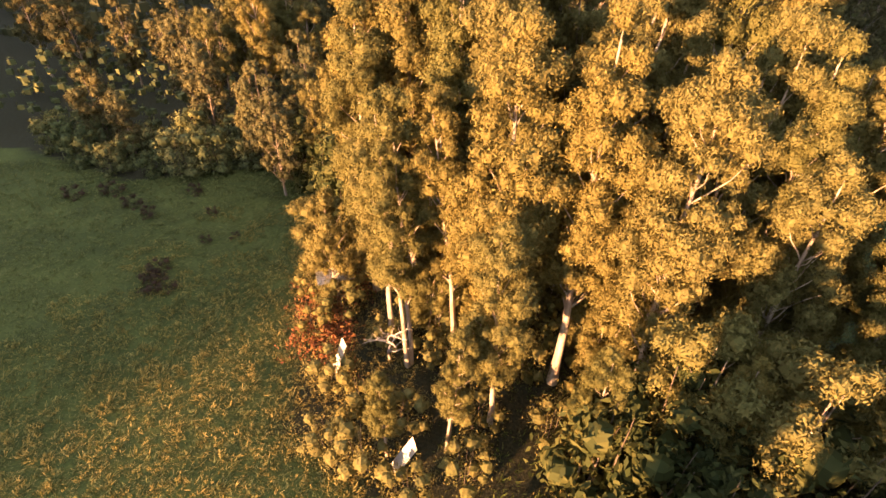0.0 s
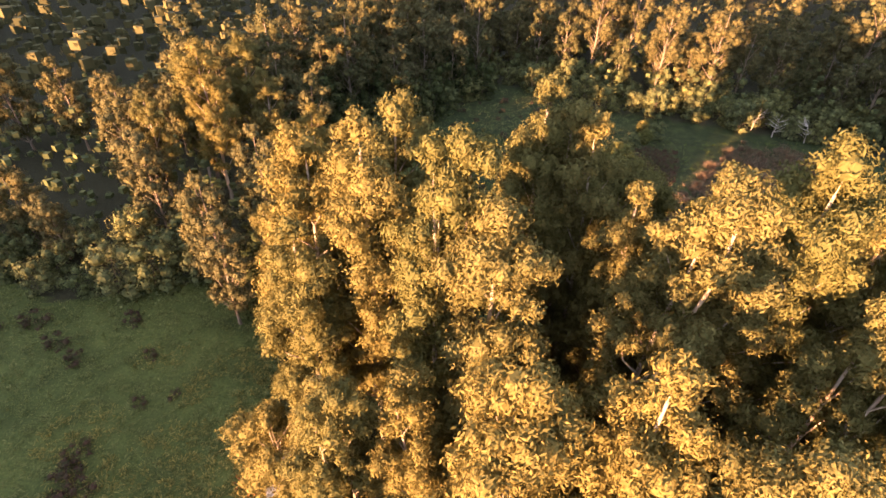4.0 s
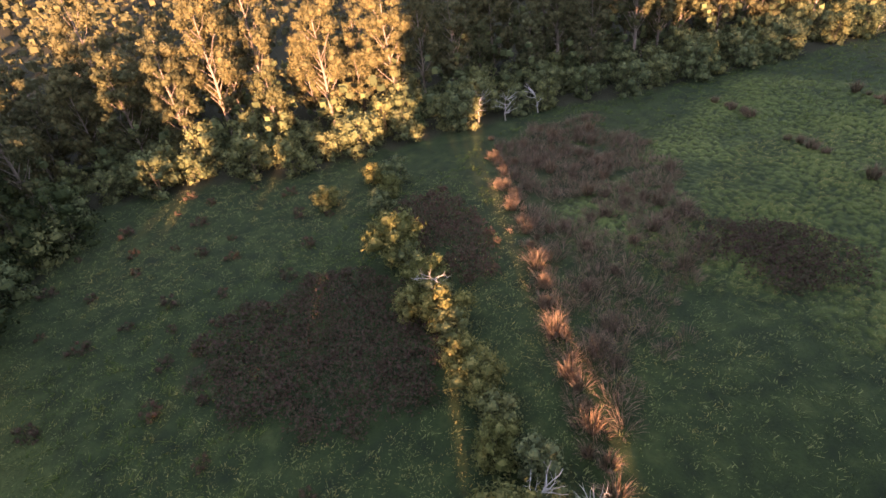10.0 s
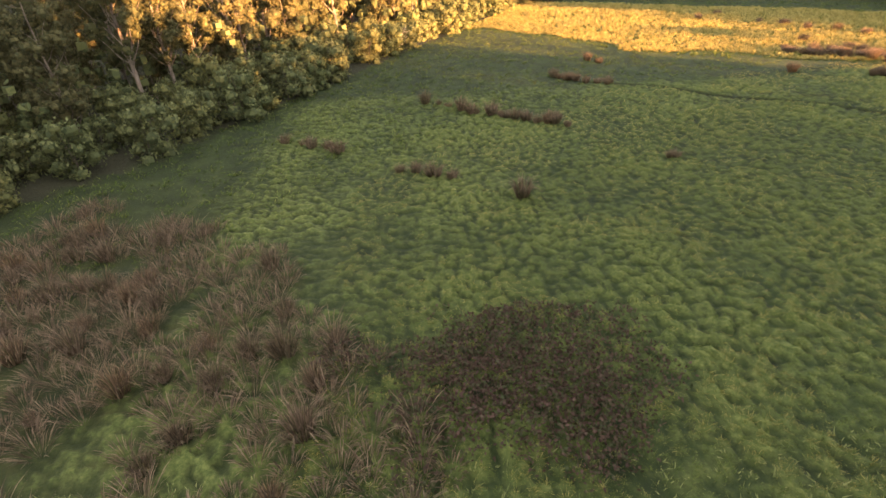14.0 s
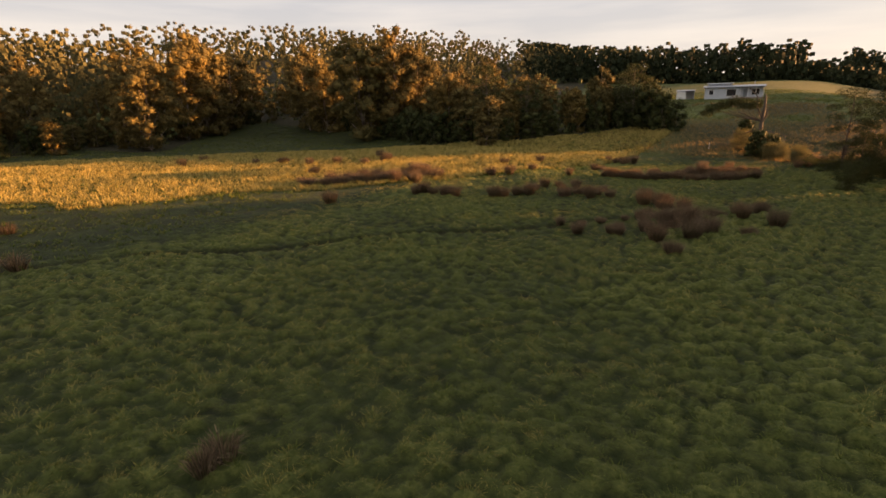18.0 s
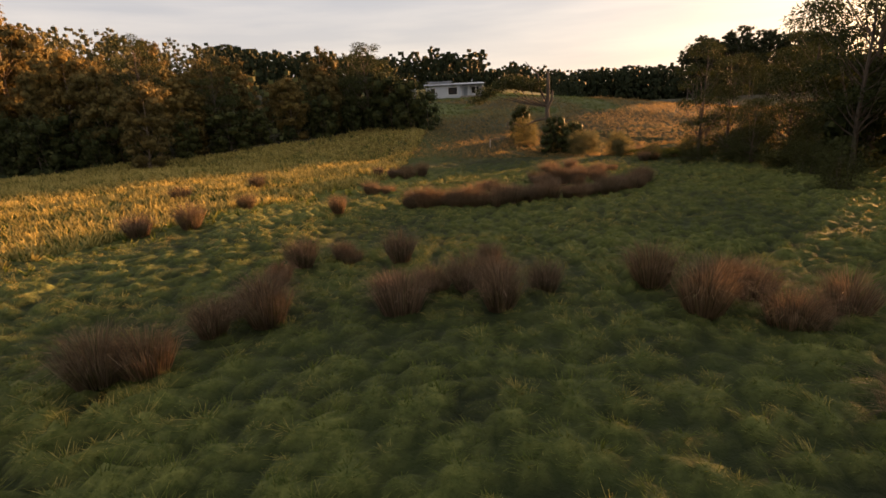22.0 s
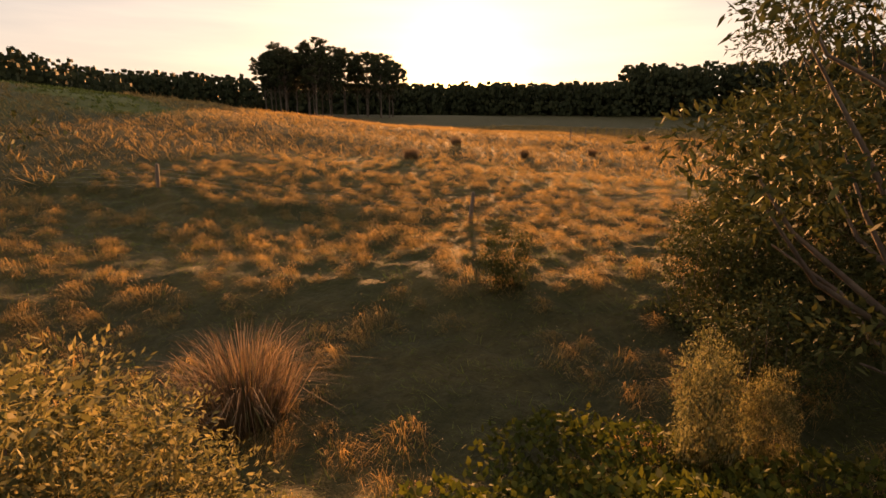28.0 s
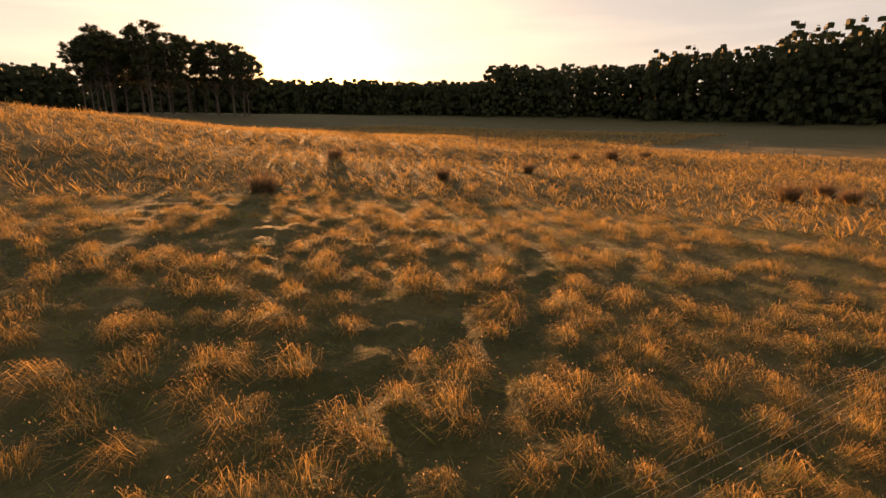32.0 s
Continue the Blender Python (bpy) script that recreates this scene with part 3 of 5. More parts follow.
def dryness(x, y):
    """0 green pasture, 1 dry tussock grass."""
    d = step(-22, -36, y + 0.3 * (x - 60)) * step(-330, -220, x)
    d = d * (1 - hill_green(x, y))
    # The sun strip is painted in as half-dry grass.
    d = np.maximum(d, 0.4 * painted_sun_strip(x, y))
    d = np.maximum(d, 0.5 * bell(x, y, 52, 84, 16, 14))
    return np.clip(d, 0, 1)


def axis_steps(lo, hi, step_in, outer):
    inner = np.arange(lo, hi + 0.01, step_in)
    g, v, k = [], 0.0, step_in
    while v < outer:
        k *= 1.22
        v += k
        g.append(v)
    g = np.array(g)
    return np.concatenate([lo - g[::-1], inner, hi + g])


def denser(v, lo, hi, k):
    return np.concatenate([v[v < lo], np.arange(lo, hi, k), v[v >= hi]])


xs = denser(denser(axis_steps(-60, 200, 2.0, 2400), 36, 98, 0.28), 50, 90, 0.19)
ys = denser(denser(axis_steps(-120, 150, 2.0, 2400), -56, 84, 0.28), -56, 66, 0.19)
GX, GY = np.meshgrid(xs, ys)
GZ = ground_height(GX, GY)
nx, ny = len(xs), len(ys)
me = bpy.data.meshes.new("ground")
idx = np.arange(nx * ny).reshape(ny, nx)
quads = np.stack([idx[:-1, :-1], idx[:-1, 1:], idx[1:, 1:], idx[1:, :-1]], -1).reshape(-1, 4)
me.vertices.add(nx * ny)
me.vertices.foreach_set("co", np.stack([GX, GY, GZ], -1).astype(np.float32).ravel())
me.loops.add(quads.size)
me.loops.foreach_set("vertex_index", quads.astype(np.int32).ravel())
me.polygons.add(len(quads))
me.polygons.foreach_set("loop_start", np.arange(0, quads.size, 4, dtype=np.int32))
me.update(calc_edges=True)
me.polygons.foreach_set("use_smooth", [True] * len(me.polygons))
cover = me.color_attributes.new("cover", "FLOAT_COLOR", "POINT")


def inside(poly, x, y):
    x, y = np.asarray(x, float), np.asarray(y, float)
    hit = np.zeros(x.shape, bool)
    for (x0, y0), (x1, y1) in zip(poly, poly[1:] + poly[:1]):
        if y0 == y1:
            continue
        cross = ((y0 > y) != (y1 > y)) & (x < (x1 - x0) * (y - y0) / (y1 - y0) + x0)
        hit ^= cross
    return hit


# outlines of the woods on the plan
WOOD_NORTH = [(-14, 76), (-15.5, 92), (-4, 98), (2, 112), (8, 117), (16, 129), (25, 123), (35, 115), (54, 107), (68, 100), (78, 92), (91, 86), (103, 79),
              (123, 69), (141, 60), (162, 48), (190, 35), (215, 20), (400, 60), (420, 420), (-300, 420), (-300, 68), (-60, 66), (-40, 56), (-24, 60)]
WOOD_EAST = [(172, 0), (226, -52), (166, -52), (150, -42), (128, -36), (111, -42), (98, -54), (90, -63), (100, -78), (128, -95), (150, -170), (200, -400), (420, -400), (420, 60)]
WOOD_BACK = [(180, 36), (192, 16), (204, -6), (210, -30), (206, -51), (226, -54), (420, -60), (420, 62), (400, 62), (215, 24)]
GROVE = [(-10, 20), (-14, 42), (-6, 52), (8, 50), (24, 40), (30, 22), (22, 8), (4, 10)]
floor_wood = inside(WOOD_NORTH, GX, GY) | inside(WOOD_EAST, GX, GY) | inside(GROVE, GX, GY) | inside(WOOD_BACK, GX, GY)
# The third channel paints light on mound tops and along the sun strip.
cols = np.stack([dryness(GX, GY), np.maximum(floor_wood * 1.0, np.maximum(0.5 * shade_dip(GX, GY), ditch(GX, GY))), np.clip(hummocks(GX, GY) / 0.2 - 0.35, 0, 1) * step(-34, -20, GY) + 0.9 * step(4, -6, GX) * step(-4, 4, GY) * (0.4 + 0.6 * lattice(GX, GY, 2.3, 41)) + 0.8 * painted_sun_strip(GX, GY) + 0.75 * hill_green(GX, GY), GX * 0 + 1], -1).reshape(-1)
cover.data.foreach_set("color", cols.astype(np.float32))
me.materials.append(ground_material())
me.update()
ground = tagged(new("ground", me), "damp green pasture with painted light on tussocks, and dry hillside grass", "ground", kind="structure")


def edge_dist(poly, x, y):
    best = 1e9
    for (x0, y0), (x1, y1) in zip(poly, poly[1:] + poly[:1]):
        dx, dy = x1 - x0, y1 - y0
        t = max(0, min(1, ((x - x0) * dx + (y - y0) * dy) / (dx * dx + dy * dy)))
        best = min(best, math.hypot(x - x0 - t * dx, y - y0 - t * dy))
    return best


def scatter(poly, gap, seed, keep=lambda x, y: True, tries=4000, box=None):
    """Loose spots in an outline, no two nearer than gap."""
    r = random.Random(seed)
    x0, x1 = min(p[0] for p in poly), max(p[0] for p in poly)
    y0, y1 = min(p[1] for p in poly), max(p[1] for p in poly)
    x0, x1, y0, y1 = box or (x0, x1, y0, y1)
    out = []
    for _ in range(tries):
        x, y = r.uniform(x0, x1), r.uniform(y0, y1)
        if all((x - a) ** 2 + (y - b) ** 2 > gap * gap for a, b in out) and bool(inside(poly, x, y)) and keep(x, y):
            out.append((x, y))
    return out

# ---- trees ----
GUM = [tree("eucalyptus_tree", tree_meshes("gum", h, s, f, n, 820, z, (0.25, 0.075), LEAF_GUM, BARK_GUM, 0.55, st, 1.0, top_heavy=0.85, lobes=5, cone=c, shell=0.3),
            lab, "tree", "gum grove")
       for h, s, f, n, st, z, c, lab in ((28, 3.3, 0.36, 38, 1, 1.45, 0.75, "tall gum tree with pale trunk and golden drooping crown"),
                                         (27, 3.1, 0.4, 34, 2, 1.4, 0.7, "twin-stemmed gum tree with sunlit drooping leaves"),
                                         (25, 3.6, 0.32, 36, 1, 1.6, 0.6, "spreading gum tree with pale limbs and golden leaves"))]
# x, y and height of the treetops; the last six, unseen behind the walk's start, are added to cast shade
grove_tops = [(-2.6, 37.6, 29.1), (1.9, 32.6, 29.4), (4.2, 33.2, 27.3), (7.3, 43.3, 29.1), (11.0, 43.7, 28.0), (-1.6, 44.3, 28.0), (12.2, 38.9, 24.7), (10.7, 32.3, 29.1), (-6.6, 39.9, 27.4),
              (-6.0, 35.5, 24.6), (-2.4, 26.3, 21.3), (4.3, 25.2, 26.0), (8.3, 24.8, 26.5), (14.9, 34.1, 26.0), (18.2, 34.6, 29.6), (23.0, 34.7, 29.0), (16.9, 27.1, 25.7), (13.1, 22.3, 24.9),
              (-4.0, 29.2, 20.5), (1.2, 28.2, 21.0), (3.4, 21.0, 17.0), (21.5, 28.0, 24.5), (26.5, 30.5, 25.0), (19.0, 21.5, 20.5), (29.0, 24.0, 22.0), (24.5, 19.0, 18.5), (31.5, 33.0, 23.5), (35.5, 26.5, 21.0),
              (19.5, 41.0, 22.5), (27.0, 38.5, 23.0), (33.5, 40.0, 20.0), (0.5, 19.2, 11.5), (8.5, 16.8, 12.0), (15.0, 15.5, 13.0), (21.5, 13.5, 13.0), (-3.4, 18.6, 8.0), (2.0, 2.0, 19.0), (5.5, 4.5, 17.5), (9.0, 1.0, 19.0), (13.5, -2.0, 21.0), (18.0, -5.0, 20.0), (23.0, -9.0, 19.0)]
for i, p in enumerate(GUM):
    high = (28.0, 27.0, 25.0)[i]
    plant(p, [(x, y, (t - smooth_z(x, y)) / high, i * 77 + k * 131) for k, (x, y, t) in enumerate(grove_tops[i::3])], tall=(1.0, 1.0))

FOREST = [tree("eucalyptus_tree", tree_meshes("forest_gum", h, s, f, 24, 200, 1.6, (0.33, 0.125), LEAF_FAR, BARK_FOREST, 0.45, 1, 0.95, lobes=4, cone=0.65, sides=5, top_heavy=0.85, shell=0.35),
               lab, "tree", "forest edge")
          for h, s, f, lab in ((17, 3.9, 0.28, "slender forest gum with pale trunk and tufted crown"), (14, 4.2, 0.2, "forest gum with dense olive crown"),
                               (20, 3.9, 0.34, "tall thin forest gum with high crown"))]
DARK = tree("dense_shrub", tree_meshes("thicket", 7.5, 2.6, 0.05, 18, 80, 1.3, (0.42, 0.2), LEAF_WATTLE, BARK_DARK, 0.2, 2, 0.95, sides=5, top_heavy=2),
            "dark dense native shrub along the field", "shrub", "shrub line")
plant(GUM[2], [(-27, 75.9, 0.93), (-25.3, 86.5, 0.84), (-31.5, 81, 0.8), (-21, 80, 0.72), (-14.1, 74.1, 0.65), (-34, 74, 0.7), (-12.4, 71.6, 0.48)], tall=(0.95, 1.0))
left_wood = [(-24, 61, 0.75), (-42.5, 63.7, 0.65), (-12, 61, 0.5), (-19, 68, 0.9), (-33, 69, 0.95), (-31, 82, 1.1), (-16, 84, 0.95), (-47, 66, 0.8),
             (-22, 90, 0.9), (-38, 76, 1.05)]
near_forest = scatter(WOOD_NORTH, 5.4, 3, lambda x, y: y < 168 - 0.4 * x and -75 < x < 235 and (9 if x > 10 else 3) < edge_dist(WOOD_NORTH, x, y) < 30
                      and not (x < -6 and y < 92), 9000, (-75, 235, 55, 172))[:150]
for i, p in enumerate(FOREST):
    plant(p, left_wood[i::3])
    plant(p, near_forest[i::3], (0.7, 1.2))
EDGE = [tree("eucalyptus_tree", tree_meshes("edge_gum", h, s, 0.1, n, 240, 2.3, (0.36, 0.15), LEAF_EDGE, BARK_FOREST, 0.45, 1, 0.85, lobes=5, sides=5, top_heavy=0.9, cone=0.36, shell=0.45), lab, "tree", "eastern wood")
        for h, s, n, lab in ((16, 4.6, 30, "broad dark gum with russet sunlit crown"), (19, 4.4, 32, "tall broad gum rising over the wood"))]
east = scatter(WOOD_EAST, 6.5, 5, lambda x, y: 3 < edge_dist(WOOD_EAST, x, y) < 30, 2500, (88, 215, -100, 20))[:50]
notch = scatter(WOOD_BACK, 5.2, 6, lambda x, y: edge_dist(WOOD_BACK, x, y) < 40 and x < 262, 2500, (180, 262, -60, 40))[:46]
# the tall ones that stand over the edge: x, y and height of the top
east_tops = [(203.5, -30, 29.2), (146.3, -45, 27), (151.1, -39.9, 24.6), (142.5, -49, 23), (180, -2.8, 20), (189.6, -56.5, 27.2), (113.4, -34.7, 10.1), (90.2, -61.1, 10.2), (103.4, -53.7, 10.9), (155, -46, 22),
             (172, -47, 21), (182, -49, 23), (196, -20, 24), (199, -10, 25), (207, -40, 25), (131, -44, 15), (122, -41, 12.5)]
for i, p in enumerate(EDGE):
    plant(p, east[i::2], (0.4, 0.8), tall=(0.85, 1.15))
    plant(p, notch[i::2], (0.5, 1.1), tall=(0.85, 1.15))
    plant(p, [(x, y, (t - smooth_z(x, y)) / (16, 19)[i]) for x, y, t in east_tops[i::2]], tall=(1.0, 1.0))
plant(DARK, [(-12, 48), (-14, 52.5), (-16.5, 56), (-10, 45.5), (-19, 60), (-8, 51), (-11, 55), (-13, 61), (-11.5, 50.5, 1.3), (-13.5, 55, 1.35), (-10, 47.8, 1.25), (-15.5, 58.5, 1.3)], (0.85, 1.1))
plant(GUM[0], [(-11, 63, 0.5)])
plant(GUM[2], [(-15, 55.5, 0.5)])
plant(FOREST[0], [(-19, 53, 0.75), (-22, 59, 0.8), (-17.5, 63, 0.8), (-14, 68, 0.8)])
SCRUB = [tree("tea_tree", tree_meshes("scrub", h, s, 0.12, 15, 85, 1.05, (0.34, 0.18), LEAF_TEATREE, BARK_DARK, 0.15, 2, 0.85, sides=5, top_heavy=2),
              "rounded grey-green tea tree at the paddock edge", "tree", "scrub belt") for h, s in ((5.2, 2.3), (4.0, 2.2))]
belt = scatter(WOOD_NORTH, 3.0, 9, lambda x, y: 5 < x < 215 and edge_dist(WOOD_NORTH, x, y) < 13, 6000, (5, 215, 15, 140))[:250]
belt += scatter(WOOD_NORTH, 3.4, 19, lambda x, y: x <= 5 and y < 130 and x > -60 and edge_dist(WOOD_NORTH, x, y) < 9, 2000, (-60, 5, 55, 130))[:50]
for i, p in enumerate(SCRUB):
    plant(p, belt[i::2], (0.8, 1.3))
thicket = scatter(WOOD_EAST, 3.1, 29, lambda x, y: x < 178 and y > -84 and edge_dist(WOOD_EAST, x, y) < 9 and y < 10 - 0.2 * x, 4000, (88, 178, -84, -10))[:95]
plant(DARK, thicket, (0.4, 1.2), tall=(0.7, 1.15))
plant(EDGE[0], [(206, -9, 0.5), (211, -13, 0.45), (202, -4, 0.42), (198, 1, 0.5), (194, 7, 0.45), (189, 12, 0.5), (214, -18, 0.5)], tall=(0.8, 1.0))
plant(DARK, scatter(WOOD_BACK, 3.4, 37, lambda x, y: edge_dist(WOOD_BACK, x, y) < 7 and x < 218, 2500, (178, 220, -56, 40))[:34], (0.6, 1.0))
under = scatter(GROVE, 3.0, 31, lambda x, y: abs(0.745 * x - 0.66 * y + 24.9) > 2.2, 900)
UNDER = tree("understorey_shrub", tree_meshes("understorey", 3.6, 2.0, 0.05, 12, 110, 0.95, (0.2, 0.08), LEAF_GUM, BARK_DARK, 0.3, 3, 0.9, sides=4, top_heavy=2),
             "olive understorey shrub beneath the gums", "shrub", "grove understorey")
plant(UNDER, under, (0.7, 1.2))

WATTLE = [tree("wattle_tree", tree_meshes("wattle", h, s, f, n, 300, 1.3, (0.24, 0.085), LEAF_WATTLE, BARK_DARK, 0.3, st, 0.45, top_heavy=th, lean=0.08),
               lab, "tree", "wattle belt") for h, s, f, n, st, th, lab in ((10, 4.2, 0.12, 34, 2, 2, "dark wattle tree with layered feathery foliage"),
                                                                         (15, 4.6, 0.3, 34, 1, 0.8, "tall dark wattle with open crown and bare trunk"))]
plant(WATTLE[0], [(46, -13.5, 1.0), (52.5, -6.5, 0.8), (47.5, -7, 1.1), (43, -6, 1.1), (48, -21.5, 0.9), (57, -17.6, 0.42), (54, -15, 0.5)])
# The last trees continue the belt unseen, added to shade the green field.
plant(WATTLE[1], [(51.8, -19.9, 0.72), (50.2, -16.2, 1.15), (58.4, -23.6, 0.6), (54, -12, 0.8), (51, -6, 1.1), (46, -3, 1.1), (40, 1, 1.2), (34, 4.5, 1.2), (29, 8, 1.1)])

plant(WATTLE[1], [(93.5, -60, 0.95), (98, -66, 0.8), (120, -45, 1.0), (112, -48, 0.85)])

# distant woods: joined crowns on the hills all round
def far_crowns(spots, height, spread, clumps, size, reps=5, vary=0.25):
    """Joined crowns: every tree a dome of clumps, every clump a few broad sprays facing outwards."""
    out, turn = [], []
    for x, y in spots:
        z, k = smooth_z(x, y), rng.uniform(1 - vary, 1 + 0.8 * vary)
        for c in range(clumps):
            u, a = 2 * ((c + rng.uniform(0, 1)) / clumps) ** 0.8 - 1, rng.uniform(0, 2 * math.pi)
            r = spread * k * (1.05 - u * u) ** 0.5 * rng.uniform(0.35, 1) ** 0.5
            up = 0.52 + 0.42 * u if c % 4 else rng.uniform(0.0, 0.25)  # every fourth clump hangs low
            out.append((x + r * math.cos(a), y + r * math.sin(a), z + height * k * up))
            turn.append((math.cos(a) * r * 0.5, math.sin(a) * r * 0.5, 1.0))
    d = unit(rng.normal(0, 1, (len(out) * reps, 3)) + 0.35 * np.repeat(unit(np.array(turn)), reps, 0))
    c = np.repeat(np.array(out), reps, 0) + d * size * rng.uniform(0.5, 0.84, (len(d), 1))
    hearts = [heart(np.array(o), size * rng.uniform(0.5, 0.72) * (1.25 if size > 1.4 else 1.0), 0.9, rng.uniform(0, 6), CUBE) for o in out]
    return np.concatenate([scales(c, d, size * 0.6, size * 0.27, 0.4, 0.45), *hearts])


def ring(az0, az1, d0, d1, n, seed):
    r = random.Random(seed)
    out = []
    for _ in range(n):
        a, d = radians(r.uniform(az0, az1)), r.uniform(d0, d1)
        out.append((58 - math.sin(a) * d, -32 + math.cos(a) * d))
    return out


wood_quads = np.concatenate([far_crowns(ring(90, 186, 405, 440, 900, 21), 15, 5.0, 5, 2.6, 2, 0.1), far_crowns(ring(121, 147, 320, 400, 620, 1), 20.5, 3.8, 13, 1.9, 4, 0.12), far_crowns(ring(146, 152, 320, 400, 130, 9), 19.5, 3.6, 13, 1.9, 4, 0.12), far_crowns(ring(152, 180, 320, 400, 520, 2), 23, 3.6, 14, 1.9, 4, 0.12),
                             far_crowns(ring(103, 122, 330, 400, 330, 3), 29, 4.4, 15, 2.0, 3, 0.16), far_crowns(ring(93, 106, 310, 380, 240, 7), 36, 4.8, 17, 2.1, 3, 0.2),
                             far_crowns(ring(78, 95, 290, 370, 330, 8), 40, 5.0, 18, 2.2, 3, 0.22)])
tagged(new("distant_woods", quad_mesh("distant_woods", wood_quads, LEAF_PINE)), "dark woods along the far side of the valley", "woods", kind="stuff")
floor_spots = scatter(WOOD_NORTH, 4.6, 15, lambda x, y: -70 < x < 240 and 6 < edge_dist(WOOD_NORTH, x, y) < 42, 5200, (-70, 240, 30, 175)) + scatter(WOOD_EAST, 4.6, 16, lambda x, y: x < 240 and y > -120 and edge_dist(WOOD_EAST, x, y) > 3, 1800, (88, 240, -120, 40))
tagged(new("forest_understorey", quad_mesh("forest_understorey", far_crowns(floor_spots, 8.5, 2.9, 10, 1.0, 6), LEAF_TEATREE)), "dark scrub filling the forest between the trunks", "scrub", kind="stuff")
hills = [(x, y) for x, y in scatter(WOOD_NORTH, 8.0, 12, lambda x, y: x > 235 or x < -75 or edge_dist(WOOD_NORTH, x, y) > 22, 5600, (100, 420, 30, 330))]
hills += scatter(WOOD_NORTH, 8.0, 14, lambda x, y: x < -75 or edge_dist(WOOD_NORTH, x, y) > 24, 4600, (-160, 100, 100, 330))
hills += [(x, y) for x, y in scatter(WOOD_EAST, 8.5, 13, lambda x, y: edge_dist(WOOD_EAST, x, y) >= 26, 4000, (110, 420, -300, 60))]
hills += scatter(WOOD_BACK, 7.5, 17, lambda x, y: x > 200, 2800)
near_hill = lambda x, y: (-45 < x < 125 and y < 205) or (x < 265 and y < 60)
tagged(new("hill_forest", quad_mesh("hill_forest", np.concatenate([far_crowns([p for p in hills if not near_hill(*p)], 18.5, 4.9, 12, 1.6, 9, 0.35), far_crowns([p for p in hills if near_hill(*p)], 16.5, 5.4, 24, 1.2, 11, 0.35)]), LEAF_FAR)), "olive eucalypt forest on the hills beyond", "forest", kind="stuff")
south = [(x, y) for x, y in ring(184, 216, 215, 330, 520, 4) if y < -208]
low_south = [(x, y) for x, y in ring(172, 185, 215, 330, 200, 5) if y < -208]
tagged(new("ridge_trees", quad_mesh("ridge_trees", np.concatenate([far_crowns(south, 19, 3.6, 13, 1.6, 4, 0.2), far_crowns(low_south, 10, 3.2, 8, 1.6, 4, 0.2)]), LEAF_PINE)),
       "dark line of trees along the ridge behind the house", "trees", kind="stuff")
clump = ring(146, 160, 205, 240, 26, 6)
CLUMP = tree("eucalyptus_tree", tree_meshes("clump_gum", 26, 6.8, 0.46, 34, 150, 2.1, (0.5, 0.2), LEAF_PINE, BARK_DARK, 0.3, 1, 0.65, cone=0.4, sides=5, lobes=3, shell=0.5), "dark spreading gum standing against the sky", "tree", "gum clump")
plant(CLUMP, clump, (0.85, 1.1))
hollow = scatter([(-16, 88), (-4, 100), (2, 114), (10, 120), (6, 135), (-20, 130), (-30, 100)], 3.4, 33, tries=900)
plant(DARK, hollow[:70], (1.0, 1.6))
# Mostly unseen shrub belt, added and made tall to shade the fields behind.
shade_hedge = scatter([(10, 19), (30, 5), (46, -5), (54, -14), (50, -18), (38, -6), (22, 6), (8, 14)], 2.6, 35, lambda x, y: abs(0.745 * x - 0.66 * y - 45.5) > 2.0, 900)
plant(DARK, [(x, y, random.uniform(1.2, 1.6) if x < 42 else random.uniform(0.7, 1.2)) for x, y in shade_hedge[:46]] + [(89, -59, 1.25), (86.8, -58.4, 1.1), (84.6, -57, 0.85), (91, -62, 1.3)], (0.6, 1.0))
# Gums added in the belt to block more of the low sun.
plant(FOREST[1], [(22.5, 12, 1.1), (26.5, 9.5, 1.2), (31.5, 6, 1.15), (37, 3, 1.1), (43, -1.5, 1.1)])
MID = tree("eucalyptus_tree", tree_meshes("mid_gum", 13, 3.4, 0.12, 26, 520, 1.5, (0.25, 0.08), LEAF_GUM, BARK_GUM, 0.6, 2, 0.9, top_heavy=0.9, lobes=5), "bushy golden-green young gum below the tall ones", "tree", "gum grove")
plant(MID, [(14, 18, 1.1), (18.5, 15, 1.15), (12.2, 45.2, 0.9), (19, 43, 1.1), (23, 40, 1.1), (26, 44, 0.9), (-7.5, 46, 0.9), (-10, 35, 0.85), (17, 33, 1.0), (11, 37, 0.9), (21, 49, 0.8), (28, 34, 1.0), 
           (12, 26, 0.8), (20, 26, 0.9), (26, 26, 0.9),
           # These eight are added under the crowns to block low sun.
           (1.4, 34, 0.75), (5.4, 36.4, 0.8), (-0.6, 30.2, 0.7), (8.4, 40.2, 0.8), (4, 29.4, 0.75), (12.6, 42.6, 0.8), (9.5, 34.5, 0.8), (15.5, 39.5, 0.8)])
ROUND = tree("eucalyptus_tree", tree_meshes("round_gum", 21, 4.4, 0.5, 30, 800, 1.65, (0.25, 0.075), LEAF_GUM, BARK_GUM, 0.7, 1, 0.9, top_heavy=0.8, lobes=6), "round-headed gum with a dense golden crown", "tree", "gum grove")
plant(ROUND, [(14.2, 46.6, 1.12), (22, 45.5, 0.9)])

